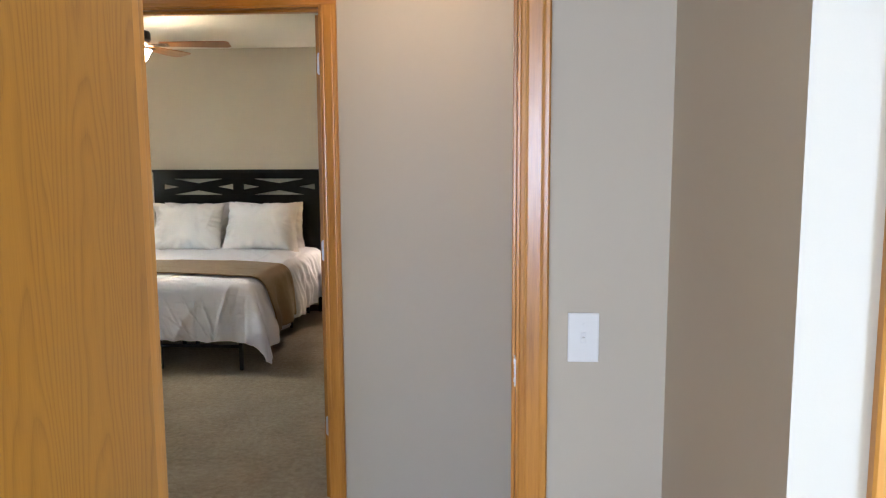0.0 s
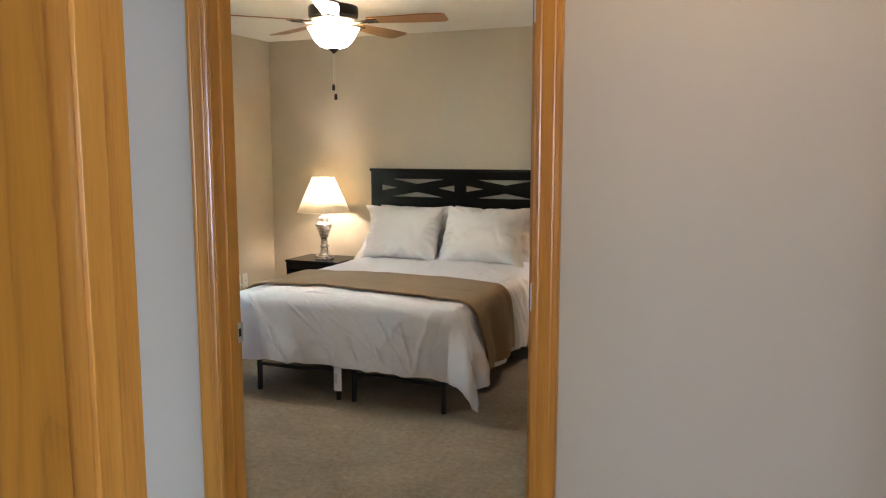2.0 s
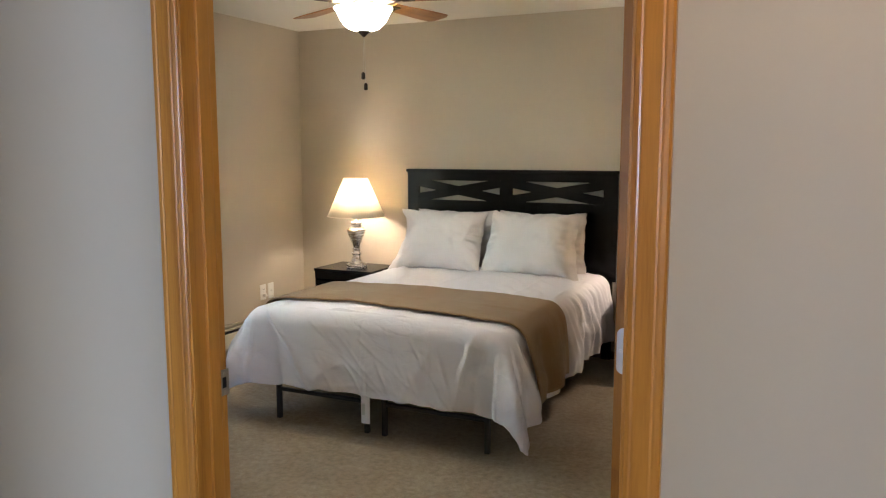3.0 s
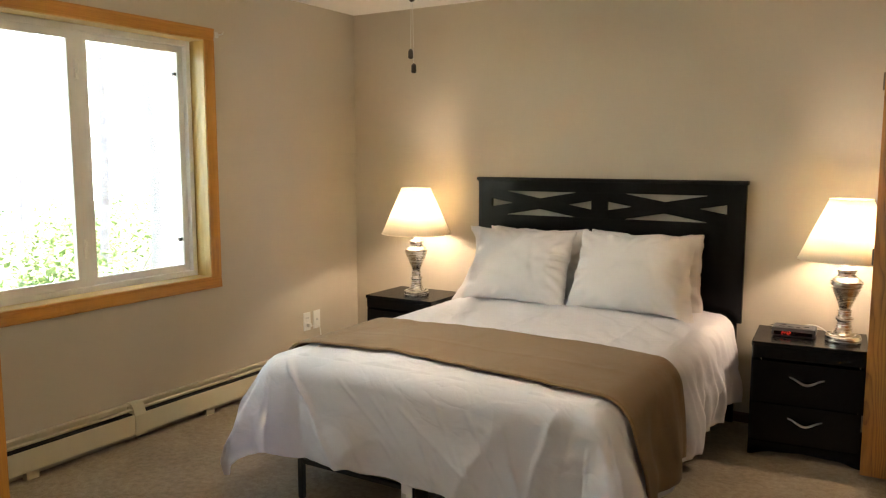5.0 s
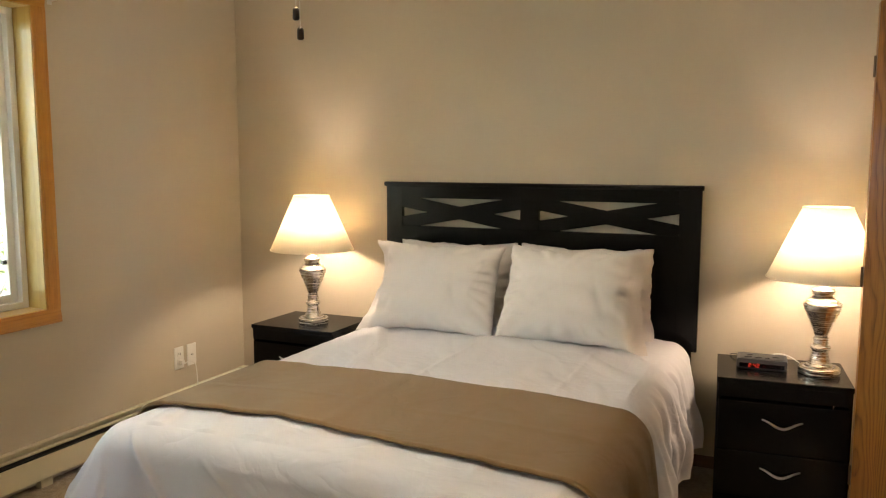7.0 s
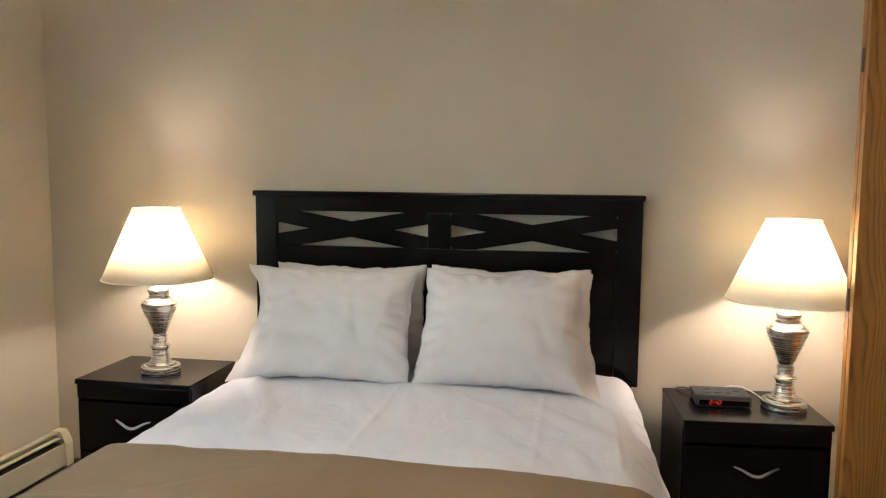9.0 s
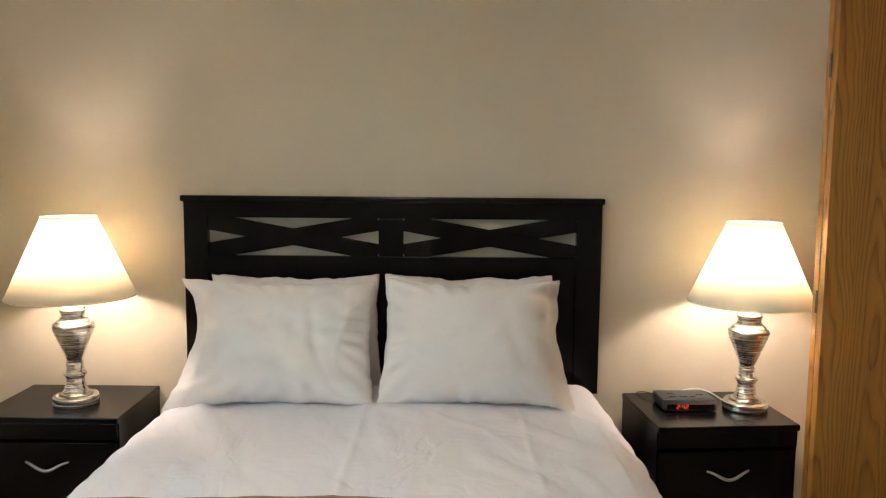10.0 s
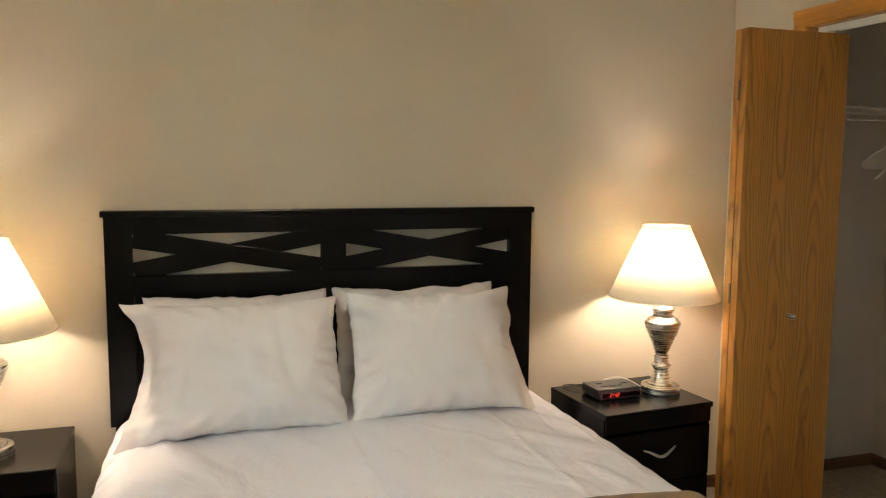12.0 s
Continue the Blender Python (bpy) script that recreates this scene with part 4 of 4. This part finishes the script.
for bx, by, bw in ((-0.055, -0.025, 0.030), (-0.015, -0.025, 0.030), (0.020, -0.025, 0.020), (-0.050, 0.02, 0.024), (0.055, 0.0, 0.026)):
    part("button", box(bx - bw / 2, bx + bw / 2, by - 0.005, by + 0.005, 0.0452, 0.049, 0.0015), BLACK_PLASTIC, clock)
part("foot", box(-0.09, 0.09, -0.06, 0.06, 0.0, 0.0065, 0.001), RUBBER, clock)
face = part("display", box(-0.088, 0.088, -0.0712, -0.0695, 0.012, 0.030, 0.0005), mat("dark_red_display", (0.02, 0.003, 0.003), 0.1), clock)
SEG = {"2": "abged", "4": "fgbc"}


def digit(ch, x, z0, w=0.0085, h=0.0155, t=0.0019):
    y0, y1 = -0.0724, -0.0714
    for s in SEG[ch]:
        if s in "agd":
            zz = {"a": z0 + h, "g": z0 + h / 2, "d": z0}[s]
            b = box(x + t * 0.6, x + w - t * 0.6, y0, y1, zz - t / 2, zz + t / 2)
        else:
            xx = x + (w if s in "bc" else 0)
            lo = z0 + (h / 2 if s in "bf" else 0)
            b = box(xx - t / 2, xx + t / 2, y0, y1, lo + t * 0.5, lo + h / 2 - t * 0.5)
        part("digit_segment", b, RED, face)


digit("2", -0.052, 0.0135)
digit("4", -0.032, 0.0135)
digit("2", -0.019, 0.0135)
for zz in (0.018, 0.024):
    part("colon", box(-0.0392, -0.0374, -0.0724, -0.0714, zz - 0.001, zz + 0.001), RED, face)
ccord = thing("clock_cord", (2.865, -0.155, 0.573), "thin black clock cord", "cord")
part("cord", tube(curve_points(lambda s: (-0.07 * s + 0.01, 0.0 + 0.09 * s, 0.002 + 0.012 * math.sin(math.pi * s)), 16), 0.002), RUBBER, ccord)

# ---- ceiling fan ----
FX, FY = 1.735, -1.885
fan = thing("ceiling_fan", (FX, FY, H), "bronze five-blade ceiling fan with lit glass bowl", "ceiling fan")
WALNUT = oak("fan_blade_wood", "x", "y", (0.36, 0.150, 0.035), (0.20, 0.075, 0.018), 0.35)
part("canopy", lathe([(0.068, 0.0), (0.068, -0.012), (0.060, -0.035), (0.040, -0.052), (0.016, -0.058), (0.0, -0.058)]), BRONZE, fan, smooth=True)
part("downrod", lathe([(0.0, -0.05), (0.0135, -0.05), (0.0135, -0.115), (0.0, -0.115)], 20), BRONZE, fan)
part("motor_collar", lathe([(0.016, -0.088), (0.040, -0.094), (0.060, -0.102), (0.072, -0.114), (0.072, -0.120), (0.0, -0.120)]), BRONZE, fan, smooth=True)
part("motor", lathe([(0.0, -0.114), (0.120, -0.114), (0.140, -0.120), (0.145, -0.130), (0.145, -0.176), (0.140, -0.186), (0.120, -0.192), (0.0, -0.192)]), BRONZE, fan, smooth=False)
part("motor_ring", lathe([(0.0, -0.192), (0.136, -0.192), (0.139, -0.200), (0.130, -0.210), (0.0, -0.212)]), mat("pewter_ring", (0.45, 0.40, 0.34), 0.35, 1.0), fan, "pewter ring")
part("light_fitter", lathe([(0.0, -0.212), (0.060, -0.212), (0.055, -0.228), (0.035, -0.236), (0.0, -0.236)]), BRONZE, fan)
bowl = part("glass_bowl", lathe([(0.150, -0.244), (0.148, -0.250), (0.138, -0.262), (0.132, -0.275), (0.120, -0.300), (0.102, -0.325), (0.078, -0.345), (0.048, -0.356), (0.012, -0.360)], 56, cap=False), BOWL, fan, "lit white frosted glass bowl", True)
part("finial", lathe([(0.0, -0.356), (0.034, -0.357), (0.030, -0.364), (0.016, -0.376), (0.007, -0.386), (0.0, -0.388)], 24), BRONZE, fan, smooth=True)
part("stem", lathe([(0.0, -0.234), (0.007, -0.234), (0.007, -0.36), (0.0, -0.36)], 12), CHROME, fan)
for k in range(5):
    a = 8 + 72 * k
    bm = bmesh.new()
    n = 20
    outline = []
    for i in range(n + 1):
        s = i / n
        outline.append((0.215 + 0.465 * s, 0.048 + 0.020 * smoothstep(0, 0.8, s) - (0.020 * smoothstep(0.965, 1.0, s))))
    up = [(x, y) for x, y in outline] + [(x, -y) for x, y in outline[::-1]]
    lo_v = [bm.verts.new((x, y, -0.003)) for x, y in up]
    hi_v = [bm.verts.new((x, y, 0.003)) for x, y in up]
    bm.faces.new(hi_v)
    bm.faces.new(lo_v[::-1])
    for i in range(len(up)):
        j = (i + 1) % len(up)
        bm.faces.new((lo_v[i], lo_v[j], hi_v[j], hi_v[i]))
    blade = part("blade", bm, WALNUT, fan, "walnut-stained fan blade")
    blade.matrix_local = pose(0, 0, -0.205, 0, 0, a) @ pose(0, 0, 0, -9, 0, 0)
    arm = tube([(0.10, 0, -0.004), (0.16, 0, -0.010), (0.20, 0, -0.007), (0.25, 0, -0.006)], 0.010, 8)
    merge(arm, box(0.205, 0.270, -0.030, 0.030, -0.010, -0.004, 0.002))
    part("blade_iron", arm, BRONZE, blade)
for dx, z1 in ((0.004, -0.655), (-0.003, -0.600)):
    ch = part("pull_chain", tube([(dx, 0, -0.386), (dx * 2, 0, z1 + 0.03)], 0.0012, 5), CHROME, fan)
    part("pull_knob", lathe([(0.0, z1 + 0.038), (0.004, z1 + 0.037), (0.0095, z1 + 0.030), (0.010, z1 + 0.004), (0.006, z1), (0.0, z1)], 14, dx * 2, 0), BRONZE, ch, smooth=True)
lamp("fan_light", "POINT", FAN_W, FAN, pose(FX + 0.06, FY + 0.02, H - 0.292), 0.03)
lamp("fan_light", "POINT", FAN_W, FAN, pose(FX - 0.06, FY - 0.02, H - 0.292), 0.03)

# ---- outdoors ----
def leaf_material(name, a, b):
    m = mat(name, a, 0.6)
    n = Net(m)
    n.colour(n.ramp(n.node("NewGeometry").outputs["Random Per Island"], [(0.0, a), (1.0, b)]))
    return m


LEAF = leaf_material("green_leaves", (0.12, 0.20, 0.06), (0.22, 0.30, 0.12))
BARK = mottled("grey_bark", (0.27, 0.25, 0.25), (0.36, 0.34, 0.34), 0.9, 9.0, 40.0, 0.8, 0.02)
GRASS = mottled("forest_floor", (0.14, 0.17, 0.08), (0.22, 0.21, 0.14), 0.95, 1.5, 30.0, 0.6, 0.03)
setting("ground", box(-400, 300, -350, 350, -1.3, -0.9), GRASS, "leafy green woodland ground", "ground")
rng = random.Random(4)


def leaves(bm, centre, spread, count, size):
    for _ in range(count):
        while True:
            p = Vector((rng.uniform(-1, 1), rng.uniform(-1, 1), rng.uniform(-1, 1)))
            if p.length < 1:
                break
        p = Vector(centre) + Vector((p.x * spread[0], p.y * spread[1], p.z * spread[2]))
        m = Matrix.Translation(p) @ Euler((rng.uniform(-0.9, 0.9), rng.uniform(-0.9, 0.9), rng.uniform(0, 6.28))).to_matrix().to_4x4()
        s = size * rng.uniform(0.6, 1.3)
        vs = [bm.verts.new(m @ Vector(c)) for c in ((-s, 0, 0), (-0.3 * s, 0.45 * s, 0.1 * s), (s, 0, 0), (-0.3 * s, -0.45 * s, 0.1 * s))]
        bm.faces.new(vs)


def tree(x, y, r, h, lean, crown, count, label, limbs=4):
    root = thing("tree", (x, y, -0.9), label, "tree")
    part("trunk", tube(curve_points(lambda s: (lean * s * h + 0.1 * r * math.sin(s * 9), 0.1 * math.sin(s * 5 + x), s * h), 14), r, 12, lambda s: 1.25 - 0.6 * s if s > 0.08 else 1.6 - 4 * s), BARK, root, smooth=True)
    bm = bmesh.new()
    for k in range(limbs):
        s = 0.64 + 0.34 * k / max(1, limbs - 1)
        a = rng.uniform(0, 6.28)
        L = rng.uniform(0.8, 1.6)
        b = Vector((lean * s * h, 0, s * h))
        tip = b + Vector((math.cos(a) * L, math.sin(a) * L, 0.7 * L))
        part("limb", tube([b, b.lerp(tip, 0.5) + Vector((0, 0, 0.1)), tip], r * 0.3, 7, lambda u: 1 - 0.7 * u), BARK, root)
        leaves(bm, tip, (crown, crown, crown * 0.7), count // limbs, 0.06)
    part("crown", bm, LEAF, root)


def bush(x, y, z, spread, count, label):
    root = thing("bush", (x, y, -0.9), label, "bush")
    for k in range(6):
        a = k * 1.05
        part("stem", tube([(0, 0, 0), (math.cos(a) * spread * 0.4, math.sin(a) * spread * 0.4, (z + 0.9) * 0.7), (math.cos(a) * spread * 0.7, math.sin(a) * spread * 0.7, z + 0.9 + 0.2)], 0.02, 6, lambda u: 1 - 0.6 * u), BARK, root)
    bm = bmesh.new()
    for k in range(9):
        a = rng.uniform(0, 6.28)
        d = rng.uniform(0, spread * 0.7)
        leaves(bm, (math.cos(a) * d, math.sin(a) * d, z + 0.9 + rng.uniform(-0.5, 0.25)), (spread * 0.5, spread * 0.5, 0.4), count // 9, 0.055)
    part("foliage", bm, LEAF, root)


tree(-5.0, 2.38, 0.24, 9.0, 0.02, 1.6, 1600, "tall grey-barked tree outside the window")
tree(-6.2, 2.2, 0.05, 8.0, 0.05, 0.9, 700, "slender sapling outside the window", 3)
tree(-7.0, 1.6, 0.04, 8.5, -0.03, 1.0, 700, "slender sapling outside the window", 3)
tree(-8.5, 3.6, 0.07, 9.5, 0.02, 1.5, 1200, "young tree further into the woods")
tree(-9.0, -0.5, 0.06, 9.0, 0.0, 1.6, 1200, "young tree further into the woods")
bush(-3.9, 0.15, 0.05, 0.9, 1800, "leafy green bush below the window")
bush(-5.6, 1.6, -0.1, 1.0, 1500, "leafy green bush among saplings")
bush(-7.5, 3.6, 0.1, 1.3, 1500, "leafy green bush among saplings")
bush(-10.5, 1.0, 0.0, 2.0, 2500, "far leafy green woodland thicket")
bush(-11.0, 4.5, 0.1, 2.2, 2500, "far leafy green woodland thicket")
bush(-10.0, -2.0, 0.0, 2.0, 2000, "far leafy green woodland thicket")
bush(-12.0, 8.0, 0.1, 2.2, 2000, "far leafy green woodland thicket")
bush(-6.5, -1.4, 0.1, 1.3, 1500, "leafy green bush among saplings")


# haze painted as emission; the glowing board also stands in for window daylight
def haze_glow_material():
    m = mat("glowing_woodland_backdrop", (0, 0, 0), 1.0)
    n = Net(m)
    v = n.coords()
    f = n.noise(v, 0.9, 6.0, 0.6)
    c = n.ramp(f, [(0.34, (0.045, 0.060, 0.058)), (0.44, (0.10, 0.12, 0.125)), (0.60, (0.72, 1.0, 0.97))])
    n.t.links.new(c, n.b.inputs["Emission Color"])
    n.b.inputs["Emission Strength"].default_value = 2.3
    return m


setting("backdrop", box(-22.1, -22.0, -30, 30, -1.0, 14.0), haze_glow_material(), "glowing backdrop painted as hazy woodland and sky", "backdrop")
